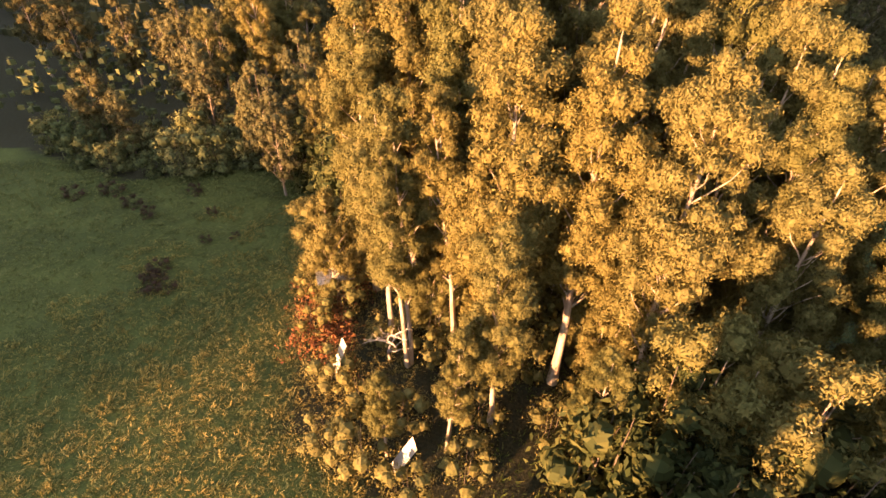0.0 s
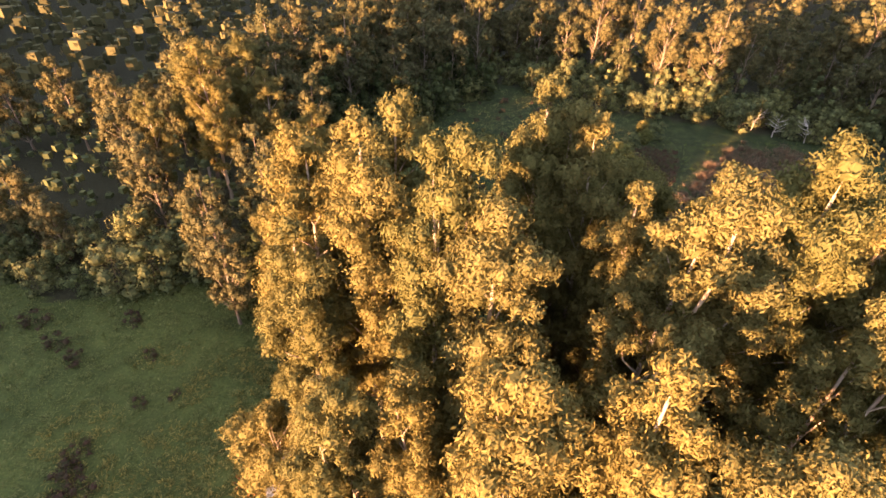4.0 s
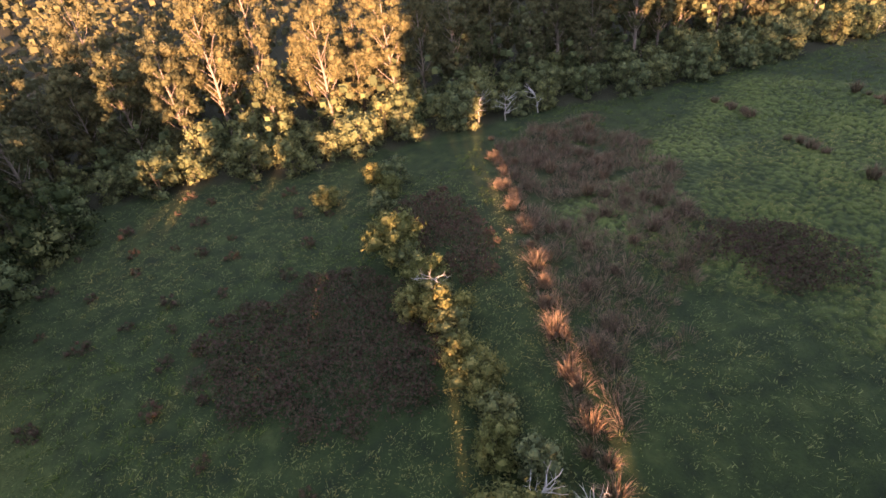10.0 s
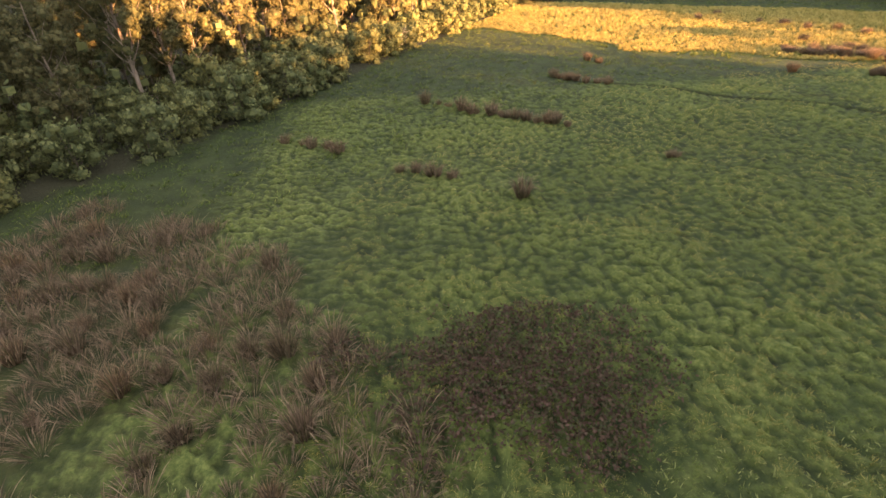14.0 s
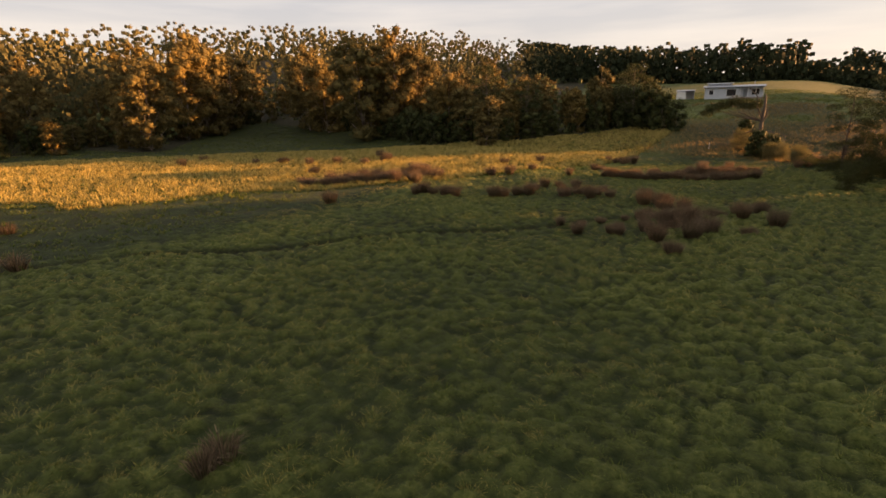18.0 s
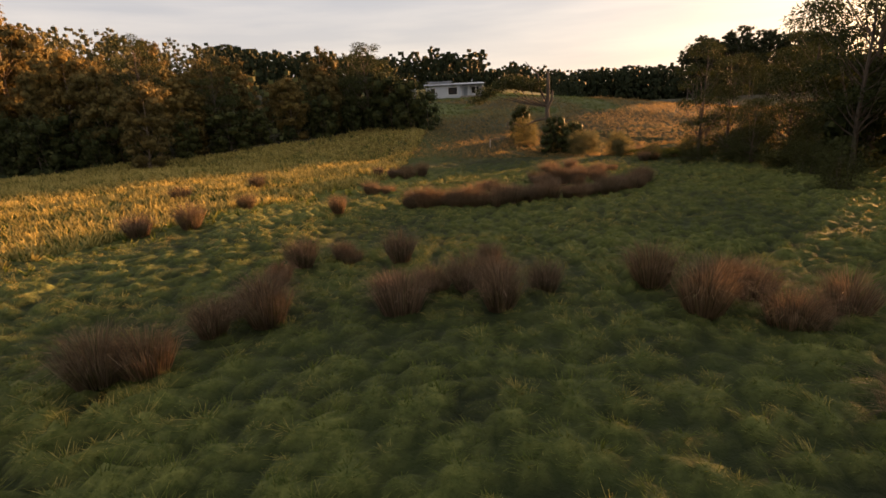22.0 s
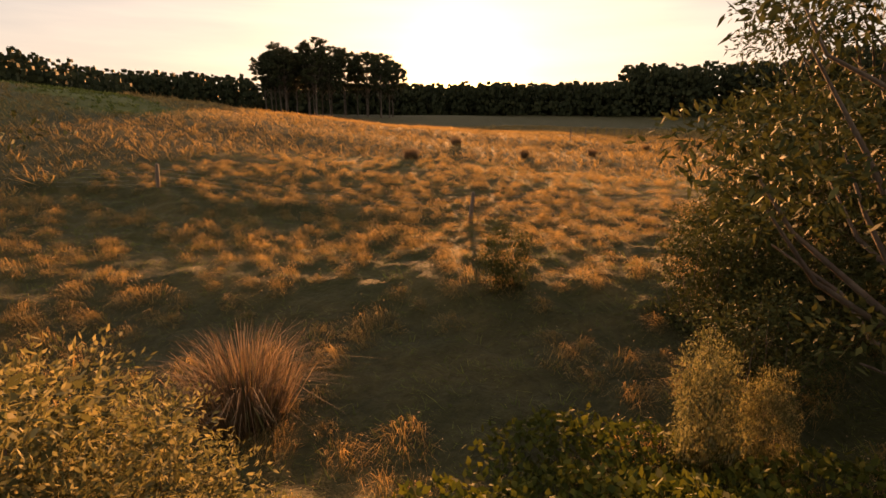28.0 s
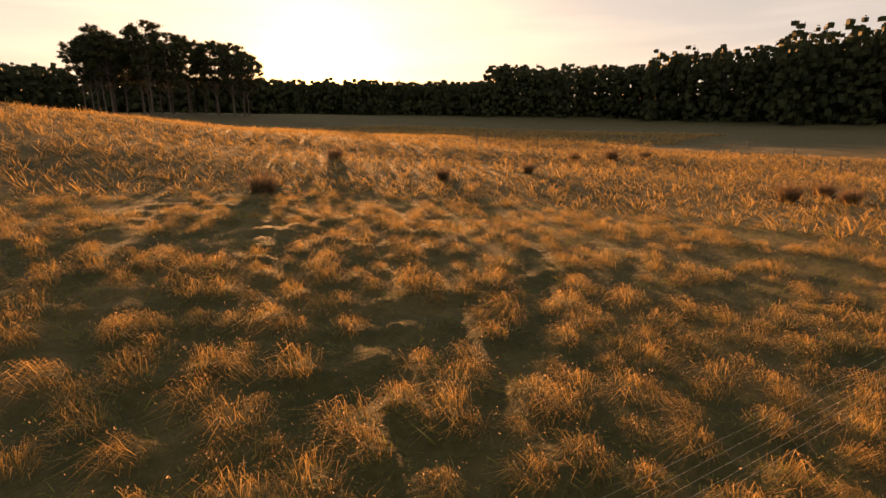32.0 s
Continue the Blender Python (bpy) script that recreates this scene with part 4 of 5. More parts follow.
# ---- rushes, brambles and field growth ----
def rush_mesh(name, n, height, radius, material, width=0.02, spread=0.75):
    a = rng.uniform(0, 2 * math.pi, n)
    r = radius * np.sqrt(rng.uniform(0, 1, n))
    foot = np.stack([0.45 * r * np.cos(a), 0.45 * r * np.sin(a), np.full(n, -0.05)], 1)
    h = height * rng.uniform(0.55, 1.1, n)
    out = spread * r / radius * h * rng.uniform(0.3, 1.1, n)
    mid = foot + np.stack([np.cos(a) * out * 0.4, np.sin(a) * out * 0.4, h * 0.65], 1)
    tip = foot + np.stack([np.cos(a) * out, np.sin(a) * out, h * np.clip(1.02 - 0.5 * out / h, 0.4, 1)], 1)
    b = rng.uniform(0, 2 * math.pi, n)
    side = np.stack([np.cos(b), np.sin(b), np.zeros(n)], 1) * width
    low = np.stack([foot - side, foot + side, mid + side * 0.8, mid - side * 0.8], 1)
    high = np.stack([mid - side * 0.8, mid + side * 0.8, tip + side * 0.25, tip - side * 0.25], 1)
    return quad_mesh(name, np.concatenate([low, high]), material)


RUSHES, RUSHES_FAR = [], []
for h, r, lab in ((1.1, 0.75, "russet-brown rush tussock standing in the pasture"), (0.9, 0.9, "broad brown rush tussock with bleached stems"),
                  (1.3, 0.7, "tall brown rush tussock with drooping tips")):
    for kept, n, w in ((RUSHES, 900, 0.0045), (RUSHES_FAR, 170, 0.016)):
        root = thing("rush_tussock", lab, "rush", "rush tussocks")
        part("brown_clump", rush_mesh("rush_brown", n, h, r, RUSH, w, 0.95), root)
        part("green_clump", rush_mesh("rush_green", n // 3, h * 0.7, r * 0.85, RUSH_GREEN, w, 1.0), root, "green growth at the base")
        kept.append(root)
RUSH_PATCH = [(54, 98), (63, 97), (70, 91), (66, 86), (62, 76), (54, 73.5), (50, 69), (44, 66), (36, 65), (31, 63.5), (25.5, 63.5), (22.5, 65.5), (27, 70.5), (31.5, 75.5), (35, 79), (41, 85), (46, 92)]
ragged = lambda x, y: edge_dist(RUSH_PATCH, x, y) + 2.5 * noise.noise((x * 0.3, y * 0.3, 7)) > 0.9 and noise.noise((x * 0.28, y * 0.28, 2)) > -0.22
rush_spots = scatter(RUSH_PATCH, 1.3, 41, ragged, tries=3600)[:64]
beam = [(19 + k * 2.1 + random.uniform(-0.7, 0.7), 60 + k * 2.35 + random.uniform(-0.7, 0.7)) for k in range(8)]


def line(x0, y0, x1, y1, n, wide=0.5):
    return [(x0 + (x1 - x0) * k / max(1, n - 1) + random.uniform(-wide, wide), y0 + (y1 - y0) * k / max(1, n - 1) + random.uniform(-wide, wide)) for k in range(n)]


rush_spots += beam + [(21 + 34.5 * k / 19 + random.uniform(-0.5, 0.5), 62.2 + 36.5 * k / 19 + random.uniform(-0.5, 0.5)) for k in range(20)]
rush_spots += line(87.8, 62.6, 80.5, 52.9, 12, 0.35) + line(91, 66.2, 89.6, 63.8, 3, 0.3) + line(100.5, 50, 95, 44, 7, 0.4) + line(109, 42.5, 107, 41, 2)
rush_spots += line(72, 68.6, 69.9, 65, 4) + line(80.6, 79.8, 77.9, 75, 5) + [(65.7, 60.1), (70.8, 47.1), (71, 46.5)]
rush_spots += line(109.5, 13, 97, 5, 12, 1.2) + line(130, 5, 113.6, -6.5, 6, 1.5) + [(137.7, 12.5), (143, 6), (95.8, 20.8), (90.6, 13.7), (88, 13.7)]
rush_spots += line(81.6, 4.9, 79.4, 4.6, 4, 0.6) + [(82.2, 6.7), (82.5, 9.2), (81.6, 9.3), (78.6, 8.3), (77.5, 8.0), (76.6, 7.9), (75.8, 7.9), (76, 6.2), (74.6, 8.0)]
rush_spots += [(71.8, 7.7), (70.4, 8.5), (69.8, 8.8), (72.1, 21.4), (66, 23.3), (67.3, 21.5), (65.2, 17.7), (69.4, 10.3), (67.2, 14.8), (64.1, 11.8), (63.2, 16.2), (62, 12.5), (68.6, 19)]
rush_spots += [(x, y, random.uniform(0.8, 1.15)) for x, y in line(72.6, -11.6, 68, -14.5, 6, 0.6)] + line(70.9, -8.2, 66.2, -12.8, 5, 0.5) + [(75.6, -10.7), (76.1, -11.2)] + line(72.2, -14.3, 66.7, -18, 8, 0.7) + line(83.6, -21.8, 82.4, -21, 3)
rush_spots += [(83.1, -12.2), (92.3, -14.8), (89.7, -7.3), (96, -11.3), (90, -2), (92, -1), (71.2, -16.6), (70.6, -15.1), (70.9, -13.6), (70, -13), (69.4, -19.9), (67.8, -19.2), (66.5, -18.9),
               (65.8, -13.6), (66.6, -12.2), (67.2, -11.2), (66.2, -12.9), (60.7, -33.9, 1.3), (59, -27.3), (62.6, -24.2), (61.6, -24.6)]
rush_spots += [(33.4, -61), (33.2, -53.5), (26.8, -52), (42.5, -55), (16, -53.5), (12, -52), (8, -50.5), (26, -39.3), (24, -37), (22, -38)]
rush_spots += [(66.5, 16), (65.8, 19.5), (68.2, 12.6), (64.6, 9.8), (66.2, 10.8), (63.4, 7.6), (67.9, 17.2), (69.9, 14)]

bed_line = line(80.2, -6.3, 76.2, -6.3, 9, 0.3) + line(75.6, -6.5, 71.7, -7.4, 9, 0.3) + line(71, -7.8, 67.9, -9.6, 7, 0.35) + line(79.6, -7.1, 72.4, -8, 8, 0.4)
rush_spots += [(x, y, random.uniform(0.75, 1.05)) for x, y in bed_line]
rush_spots += [(x, y, random.uniform(0.7, 1.05)) for x, y in [(72.3, -13.3), (71.3, -13.0), (69.8, -13.5), (68.5, -14.1), (84.7, -21.0), (83.3, -19.9), (82.1, -20.0), (81.1, -20.7), (83.6, -12.5), (82.4, -12.2), (83.4, -4.0), (76.0, 5.7)]]
rush_spots += [(x, y, random.uniform(0.8, 1.15)) for x, y in [(71.9, -12.2), (71.6, -15.2), (69.2, -17.4), (67.8, -10.7), (67.2, -10.1), (72.5, -12.9), (71.1, -12.8), (70.2, -13.5)]]
rush_spots += [(x + random.uniform(-0.8, 0.8), y + random.uniform(-0.8, 0.8), random.uniform(0.9, 1.5)) for x, y in [(106.9, 14.1), (113.9, 7.8), (103.4, 12.0), (105.7, 7.9), (99.6, 8.5), (114.8, -7.5), (128.0, 2.4), (100.6, 2.9), (98.2, 3.2), (104.5, 12.7), (101.1, 10.7)] for _ in range(2)]

rush_spots += [(x, y, random.uniform(1.1, 1.6)) for x, y in [(103.8, 9.6), (102.2, 9.9), (104.2, 5.7), (101.7, 5.8), (101.6, 3.4), (102.1, 1.0), (101.7, -0.7), (96.0, 8.4), (100.3, 8.3), (106.8, 5.5), (118.9, -10.6)]]
rush_spots += [(x, y, random.uniform(0.8, 1.2)) for x, y in [(90.9, 14.4), (89.6, 13.5), (86.8, 13.8), (83.5, 12.6), (82.7, 12.3), (82.4, 10.4), (81.3, 9.9), (78.2, 9.3), (75.8, 9.4), (71.3, 9.8), (69.7, 10.3), (68.3, 9.8), (63.4, 7.7), (65.7, 10.5)]]
rush_spots += [(x + random.uniform(-0.4, 0.4), y + random.uniform(-0.4, 0.4), random.uniform(0.45, 0.75)) for x, y in [(73.9, 20.3), (72.5, 19.0), (71.6, 17.7), (70.9, 16.8), (70.0, 15.9), (69.3, 14.6), (68.4, 14.2), (67.6, 13.2), (69.6, 16.6), (69.3, 17.4), (67.9, 16.0), (70.4, 20.2), (70.0, 20.4), (70.4, 19.4), (67.4, 17.5), (67.8, 17.4)]]


def sized(s):
    """Tall along the far strip and in the wet corner, low elsewhere."""
    if len(s) > 2:
        return s
    return (*s, random.uniform(0.95, 1.4) if s[0] > 85 else random.uniform(0.8, 1.25) if s[0] < 73 and s[1] > 4 else random.uniform(0.6, 1.0))


close = [sized(s) for s in rush_spots if s[1] < 24]
wide = [s for s in rush_spots if s[1] >= 24]
def rush_bed(spots, stems, height, radius, width):
    # many tussocks of rush grown into one another
    out = []
    for x, y in spots:
        k, n = random.uniform(0.5, 1.35), stems
        a, r = rng.uniform(0, 2 * math.pi, n), rng.uniform(0.1, 1, n) ** 0.5
        h = height * k * rng.uniform(0.5, 1.1, n)
        foot = np.stack([x + 0.45 * radius * r * np.cos(a), y + 0.45 * radius * r * np.sin(a), np.full(n, gz(x, y) - 0.05)], 1)
        tip = foot + np.stack([np.cos(a) * r * h * 0.85, np.sin(a) * r * h * 0.85, h * (1 - 0.4 * r)], 1)
        b = rng.uniform(0, 2 * math.pi, n)
        side = np.stack([np.cos(b), np.sin(b), 0 * b], 1) * width
        mid = foot * 0.45 + tip * 0.55 + np.array([0, 0, 0.12 * height])
        out.append(np.stack([foot, mid + side, tip, mid - side], 1))
    return np.concatenate(out)


bed = scatter(RUSH_PATCH, 0.95, 43, ragged, tries=9000)[:640]
tagged(new("rush_bed", quad_mesh("rush_bed", rush_bed(bed, 78, 1.2, 0.9, 0.018), RUSH)), "brown rushes grown together in the wet hollow", "rushes", kind="stuff")
for i in range(3):
    plant(RUSHES[i], close[i::3], (0.6, 1.0))
    plant(RUSHES_FAR[i], wide[i::3], (0.65, 1.4))

# blackberry thicket and heath patches
def bramble_mesh(name, poly, gap, radius, material, seed):
    """Arching canes grown into a field of low mounds."""
    spots = scatter(poly, gap, seed, lambda x, y: edge_dist(poly, x, y) + 3.6 * noise.noise((x * 0.35, y * 0.35, 3)) > 0.5, 2500)
    out = []
    for x, y in spots:
        r = radius * rng.uniform(0.55, 1.25) * min(1, 0.5 + 0.3 * edge_dist(poly, x, y))
        out.append(puff(np.array([x, y, gz(x, y) + r * 0.25]), r, 150, 0.2, 0.12, 0.1, 0.85, 0.9, False))
    return quad_mesh(name, np.concatenate(out), material)


def thicket_mesh(name, poly, n, height, leaf, material, seed):
    r = random.Random(seed)
    mx, my = sum(p[0] for p in poly) / len(poly), sum(p[1] for p in poly) / len(poly)
    poly = [(mx + (a - mx) * 1.4, my + (b - my) * 1.4) for a, b in poly]
    x0, x1, y0, y1 = min(p[0] for p in poly), max(p[0] for p in poly), min(p[1] for p in poly), max(p[1] for p in poly)
    pts = []
    while len(pts) < n:
        x, y = r.uniform(x0, x1), r.uniform(y0, y1)
        d = edge_dist(poly, x, y) + 3.2 * noise.noise((x * 0.3, y * 0.3, 3)) + 1.5 * noise.noise((x * 0.9, y * 0.9, 5))
        if bool(inside(poly, x, y)) and r.random() < (d - 0.4) / 4.2:
            k = min(1, max(0.2, d / 2.0)) * (0.75 + 0.45 * noise.noise((x * 1.1, y * 1.1, 0)) + 0.3 * noise.noise((x * 2.6, y * 2.6, 4)))
            pts.append((x, y, height * k * r.uniform(0.25, 1) ** 0.5))
    pts = np.array(pts)
    pts[:, 2] += ground_height(pts[:, 0], pts[:, 1])
    return quad_mesh(name, leaves(pts, unit(rng.normal(0, 1, pts.shape) + (0, 0, 0.6)), leaf, leaf * 0.6, 0.1, 0.6), material)


BRAMBLE = [(10, 89), (13, 94), (20, 94), (27, 90.5), (27.5, 83), (23, 75.5), (19, 74), (14, 77.5), (10, 83)]
tagged(new("blackberry_thicket", bramble_mesh("blackberry_thicket", BRAMBLE, 0.95, 1.15, LEAF_BRAMBLE, 51)), "low purple-brown blackberry thicket spreading over the pasture", "thicket", kind="stuff")
tagged(new("blackberry_thicket", bramble_mesh("bramble_strip", [(32, 92), (37, 97), (42, 95), (41, 89), (36, 82), (31, 78), (30, 84)], 1.0, 1.15, LEAF_BRAMBLE, 52)), "dark bramble strip beside the shrub row", "thicket", kind="stuff")
tagged(new("heath_patch", thicket_mesh("heath_patch", [(44, 67), (49, 70.5), (52, 66), (50.5, 59), (46, 58), (43, 61)], 12000, 0.8, 0.17, LEAF_BRAMBLE, 53)), "dark low heath patch in the wet pasture", "thicket", kind="stuff")
tagged(new("bracken_patch", thicket_mesh("bracken_dark", [(55.5, -28), (59, -31.5), (62.5, -30), (62, -26), (58, -25)], 15000, 0.7, 0.1, LEAF_FERN, 54)), "green bracken fern patch under the shrubs", "fern", kind="stuff")
tagged(new("weed_patch", thicket_mesh("russet_patch", [(-12, 28), (-13, 36), (-9, 40), (-6.5, 33), (-7, 27)], 3500, 1.3, 0.28, LEAF_RED, 55)), "russet bracken and dock beneath the gums", "weeds", kind="stuff")

# shrub row across the paddock
GOLD = tree("wattle_shrub", tree_meshes("gold_shrub", 3.6, 1.7, 0.15, 16, 130, 0.85, (0.3, 0.12), LEAF_GOLD, BARK_DARK, 0.2, 2, 0.85, sides=5, top_heavy=2), "bushy wattle shrub catching the low sun", "shrub", "shrub row")
plant(GOLD, [(29.5, 88, 1.35), (28, 83, 0.95), (26, 79, 1.0), (23.4, 75, 0.8), (22.4, 72.5, 0.95), (19.4, 69, 0.8), (16.6, 66, 1.0), (17.6, 64, 0.9), (18.6, 60.8, 0.55), (32, 103, 0.75), (39, 103.3, 0.75), (38, 99, 0.7),
             (30.5, 92, 0.7), (25, 81.5, 0.8), (-0.5, 64.6, 0.75)])
plant(SCRUB[1], [(31.5, 91, 0.75), (29.2, 86, 0.7), (27.2, 81.2, 0.75), (24.8, 77.2, 0.75), (23.6, 73.4, 0.6), (21.4, 70.6, 0.7), (20.4, 67, 0.7), (18.4, 64.8, 0.6), (17, 62, 0.55), (35, 97, 0.7), (41, 101, 0.8), (28, 84, 0.5)])
BUSH = tree("small_bush", tree_meshes("small_bush", 1.1, 0.75, 0.05, 9, 60, 0.36, (0.16, 0.07), LEAF_BRAMBLE, BARK_DARK, 0.2, 3, 0.8, sides=4, top_heavy=2), "small brown bush dotted over the pasture", "bush", "pasture bushes")
PADDOCK = [(-8, 76), (-10, 92), (-2, 98), (4, 112), (12, 118), (20, 124), (34, 112), (32, 100), (24, 94), (9, 92), (9, 80), (14, 70), (8, 62)]
plant(BUSH, scatter(PADDOCK, 3.4, 61, tries=400)[:46], (0.5, 1.1))
plant(BUSH, [(-26.8, 36, 1.7), (-27.6, 38, 1.3), (-25.6, 35.4, 1.2), (-24.8, 43, 0.9), (-26.2, 48.4, 0.9), (-22, 44, 0.7), (-33, 48, 1.2), (-36, 50, 1.4), (-44, 52, 1.5), (-40, 53, 1.6), (-30, 53, 1.3)])


def dead_mesh(name, height, branches, r0, seed, spread=0.9):
    g = random.Random(seed)
    v, f = [], []
    p, trunk = np.array([0, 0, -0.2]), []
    for i in range(6):
        trunk.append(p.copy())
        p = p + np.array([g.uniform(-0.08, 0.08), g.uniform(-0.08, 0.08), 0.2]) * height
    tube(v, f, trunk, [r0 * (1 - 0.15 * i) for i in range(6)], 6)
    for _ in range(branches):
        s = trunk[g.randint(1, 5)]
        a = g.uniform(0, 6.28)
        d = np.array([math.cos(a), math.sin(a), g.uniform(0.1, 0.9)]) * spread
        pts = [s]
        for k in range(4):
            d = d + np.array([g.uniform(-0.5, 0.5), g.uniform(-0.5, 0.5), g.uniform(-0.2, 0.3)])
            pts.append(pts[-1] + unit(d) * height * 0.17)
        tube(v, f, pts, [r0 * k for k in (0.5, 0.4, 0.3, 0.2, 0.08)], 5)
        for k in (2, 3):
            e = unit(np.array([g.uniform(-1, 1), g.uniform(-1, 1), g.uniform(0, 0.8)]))
            tube(v, f, [pts[k], pts[k] + e * height * 0.08, pts[k] + e * height * 0.15 + np.array([0, 0, 0.03 * height])], [r0 * 0.2, r0 * 0.13, r0 * 0.05], 4)
    return mesh_of(name, v, f, BARK_DEAD, True)


SNAG = tagged(new("dead_shrub", dead_mesh("dead_shrub", 2.6, 11, 0.09, 3)), "bleached grey dead shrub with bare forked branches", "dead tree", "dead shrubs")
for x, y, k, a in ((27.5, 81.6, 1.1, 20), (18.2, 65.5, 0.9, 120), (19, 62.6, 0.8, 200), (62.5, 102, 1.3, 40), (67, 99.5, 1.2, 300), (60, 105, 1.2, 160), (124, 70, 1.0, 60), (-4, 27, 1.3, 90)):
    ob = SNAG if not SNAG.get("put") else copy_thing(SNAG, pose(0, 0, 0))
    SNAG["put"] = 1
    ob.matrix_basis = pose(x, y, gz(x, y), 0, 0, a) @ Matrix.Diagonal((k, k, k, 1))
for ob in list(scene.objects):
    if "put" in ob:
        del ob["put"]

# ---- shrubs, fence and ruined tree at the paddock gap ----
OLEARIA = tree("leafy_shrub", tree_meshes("leafy_shrub", 3.0, 1.25, 0.02, 30, 520, 0.62, (0.085, 0.026), LEAF_SHRUB, BARK_DARK, 0.05, 3, 0.95, sides=5, top_heavy=2, lay=False, leaf_spread=0.5),
               "dense leafy shrub with rim-lit pale leaves", "shrub", "gap shrubs")
plant(OLEARIA, [(63.2, -31, 0.78, 10), (62.3, -31.0, 0.62, 50), (62.9, -30.2, 0.58, 140), (66.7, -37.5, 1.15, 80), (66.2, -33.8, 0.85, 160), (64.9, -34.8, 0.75, 200), (71.3, -43, 1.05, 250), (68, -40, 0.8, 300)])
plant(OLEARIA, [(57.35, -29.5, 0.27, 120), (57.0, -29.0, 0.2, 20)], tall=(2.1, 2.2))
PRICKLY = tree("prickly_bush", tree_meshes("prickly_bush", 2.2, 1.0, 0.02, 22, 420, 0.55, (0.075, 0.028), LEAF_WATTLE, BARK_DARK, 0.0, 3, 1.0, sides=4, top_heavy=2, lay=False, leaf_spread=0.9),
               "dark prickly bush in the dry grass", "bush", "gap bushes")
plant(PRICKLY, [(52.6, -31.2, 0.85, 40), (51.2, -30, 0.95, 70), (53.2, -29.4, 0.75, 140), (61.9, -25, 0.75, 110), (58, -24.8, 0.8, 190), (59.2, -21.8, 0.95, 230), (56.4, -19.4, 1.2, 20), (57.8, -20.4, 0.9, 90), (53.6, -17.2, 1.3, 10), (51.8, -17.2, 1.2, 60), (55, -15.6, 1.2, 130), (55.6, -22.4, 1.1, 40),
                (57.4, -14.6, 1.0, 80), (51.4, -32, 0.95, 15), (50.2, -32.4, 1.0, 75), (53.8, -30.9, 0.8, 135), (55.2, -29.4, 0.75, 195), (49.6, -31.6, 1.15, 255), (57.2, -10.6, 0.9, 160), (57.8, -6.5, 1.0, 250)], tall=(0.9, 1.1))
GAPBUSH = tree("dense_bush", tree_meshes("gap_bush", 4.4, 1.45, 0.02, 46, 200, 0.72, (0.11, 0.045), LEAF_WATTLE, BARK_DARK, 0.1, 3, 1.0, sides=4, top_heavy=2), "dark rounded bush below the broken tree", "bush", "gap bushes")
plant(GAPBUSH, [(71.1, -46.5, 1.1, 0), (68.0, -36.5, 0.95, 70), (66.4, -36.0, 0.85, 140)])
plant(PRICKLY, [(55.3, -34.6, 0.42, 0)], tall=(1.45, 1.5))
SPRAY = tree("wattle_tree", tree_meshes("fine_wattle", 7.5, 3.6, 0.2, 34, 380, 1.0, (0.15, 0.045), LEAF_WATTLE, BARK_DARK, 0.2, 1, 0.35, top_heavy=2, lean=0.12, base_r=0.14),
             "feathery wattle leaning over the dry grass", "tree", "wattle belt")
plant(SPRAY, [(45.5, -31.2, 1.2, 30), (48.5, -28.6, 1.25, 200), (54.2, -27.9, 1.1, 300)])

v, f = [], []
tube(v, f, [(0, 0, -0.3), (0.05, 0, 2.2), (-0.05, 0.1, 4.6), (0.1, 0.1, 6.6), (0.05, 0.1, 8.4)], [0.34, 0.27, 0.24, 0.2, 0.13], 8)
tube(v, f, [(0, 0.1, 4.9), (-0.9, 0.3, 6.6), (-1.1, 0.4, 8.2), (-2.2, 0.6, 9.3), (-2.5, 0.6, 9.7)], [0.15, 0.11, 0.09, 0.06, 0.02], 6)
tube(v, f, [(0.05, 0, 4.4), (0.5, -0.1, 5.4), (0.55, -0.1, 6.3)], [0.15, 0.13, 0.1], 6)
tube(v, f, [(0, 0, 2.9), (1.5, -0.4, 3.1), (2.6, -0.3, 2.5), (3.8, -0.5, 2.7), (4.4, -0.6, 2.3)], [0.12, 0.1, 0.08, 0.05, 0.02], 6)
tube(v, f, [(0, 0, 3.3), (-1.6, 0.2, 3.0), (-2.8, 0.5, 2.4), (-3.9, 0.3, 2.9), (-4.4, 0.3, 2.2)], [0.12, 0.1, 0.07, 0.05, 0.02], 6)
for k in range(26):
    a, h = random.uniform(0, 6.28), random.uniform(1.2, 3.6)
    s = np.array([random.uniform(-3.6, 3.6), random.uniform(-0.5, 0.5), h])
    d = unit(np.array([math.cos(a), math.sin(a), random.uniform(-0.5, 0.6)]))
    tube(v, f, [s, s + d * 0.5, s + d * 0.9 + np.array([0, 0, 0.12])], [0.025, 0.018, 0.006], 4)
root = thing("broken_tree", "half-dead tree with snapped trunk and bare limbs", "tree")
part("trunk", mesh_of("broken_trunk", v, f, BARK_DARK, True), root)
crown, tube_v, tube_f = [], [], []
for k in range(24):
    x = -0.8 - 7.4 * (k + random.random()) / 24
    c = np.array([x, random.uniform(-1.6, 1.6), 7.5 - 0.07 * (x + 3.6) ** 2 + random.uniform(-0.7, 0.4)])
    crown.append(puff(c, random.uniform(0.75, 1.25), 330, 0.2, 0.075, 0.25, 0.42))
    if k % 4 == 0:
        tube(tube_v, tube_f, [(0.05, 0, 4.6), (x * 0.3, c[1] * 0.2, 5.0), (x * 0.7, c[1] * 0.6, 5.6 + 0.3 * random.random()), tuple(c)], [0.11, 0.08, 0.05, 0.02], 5)
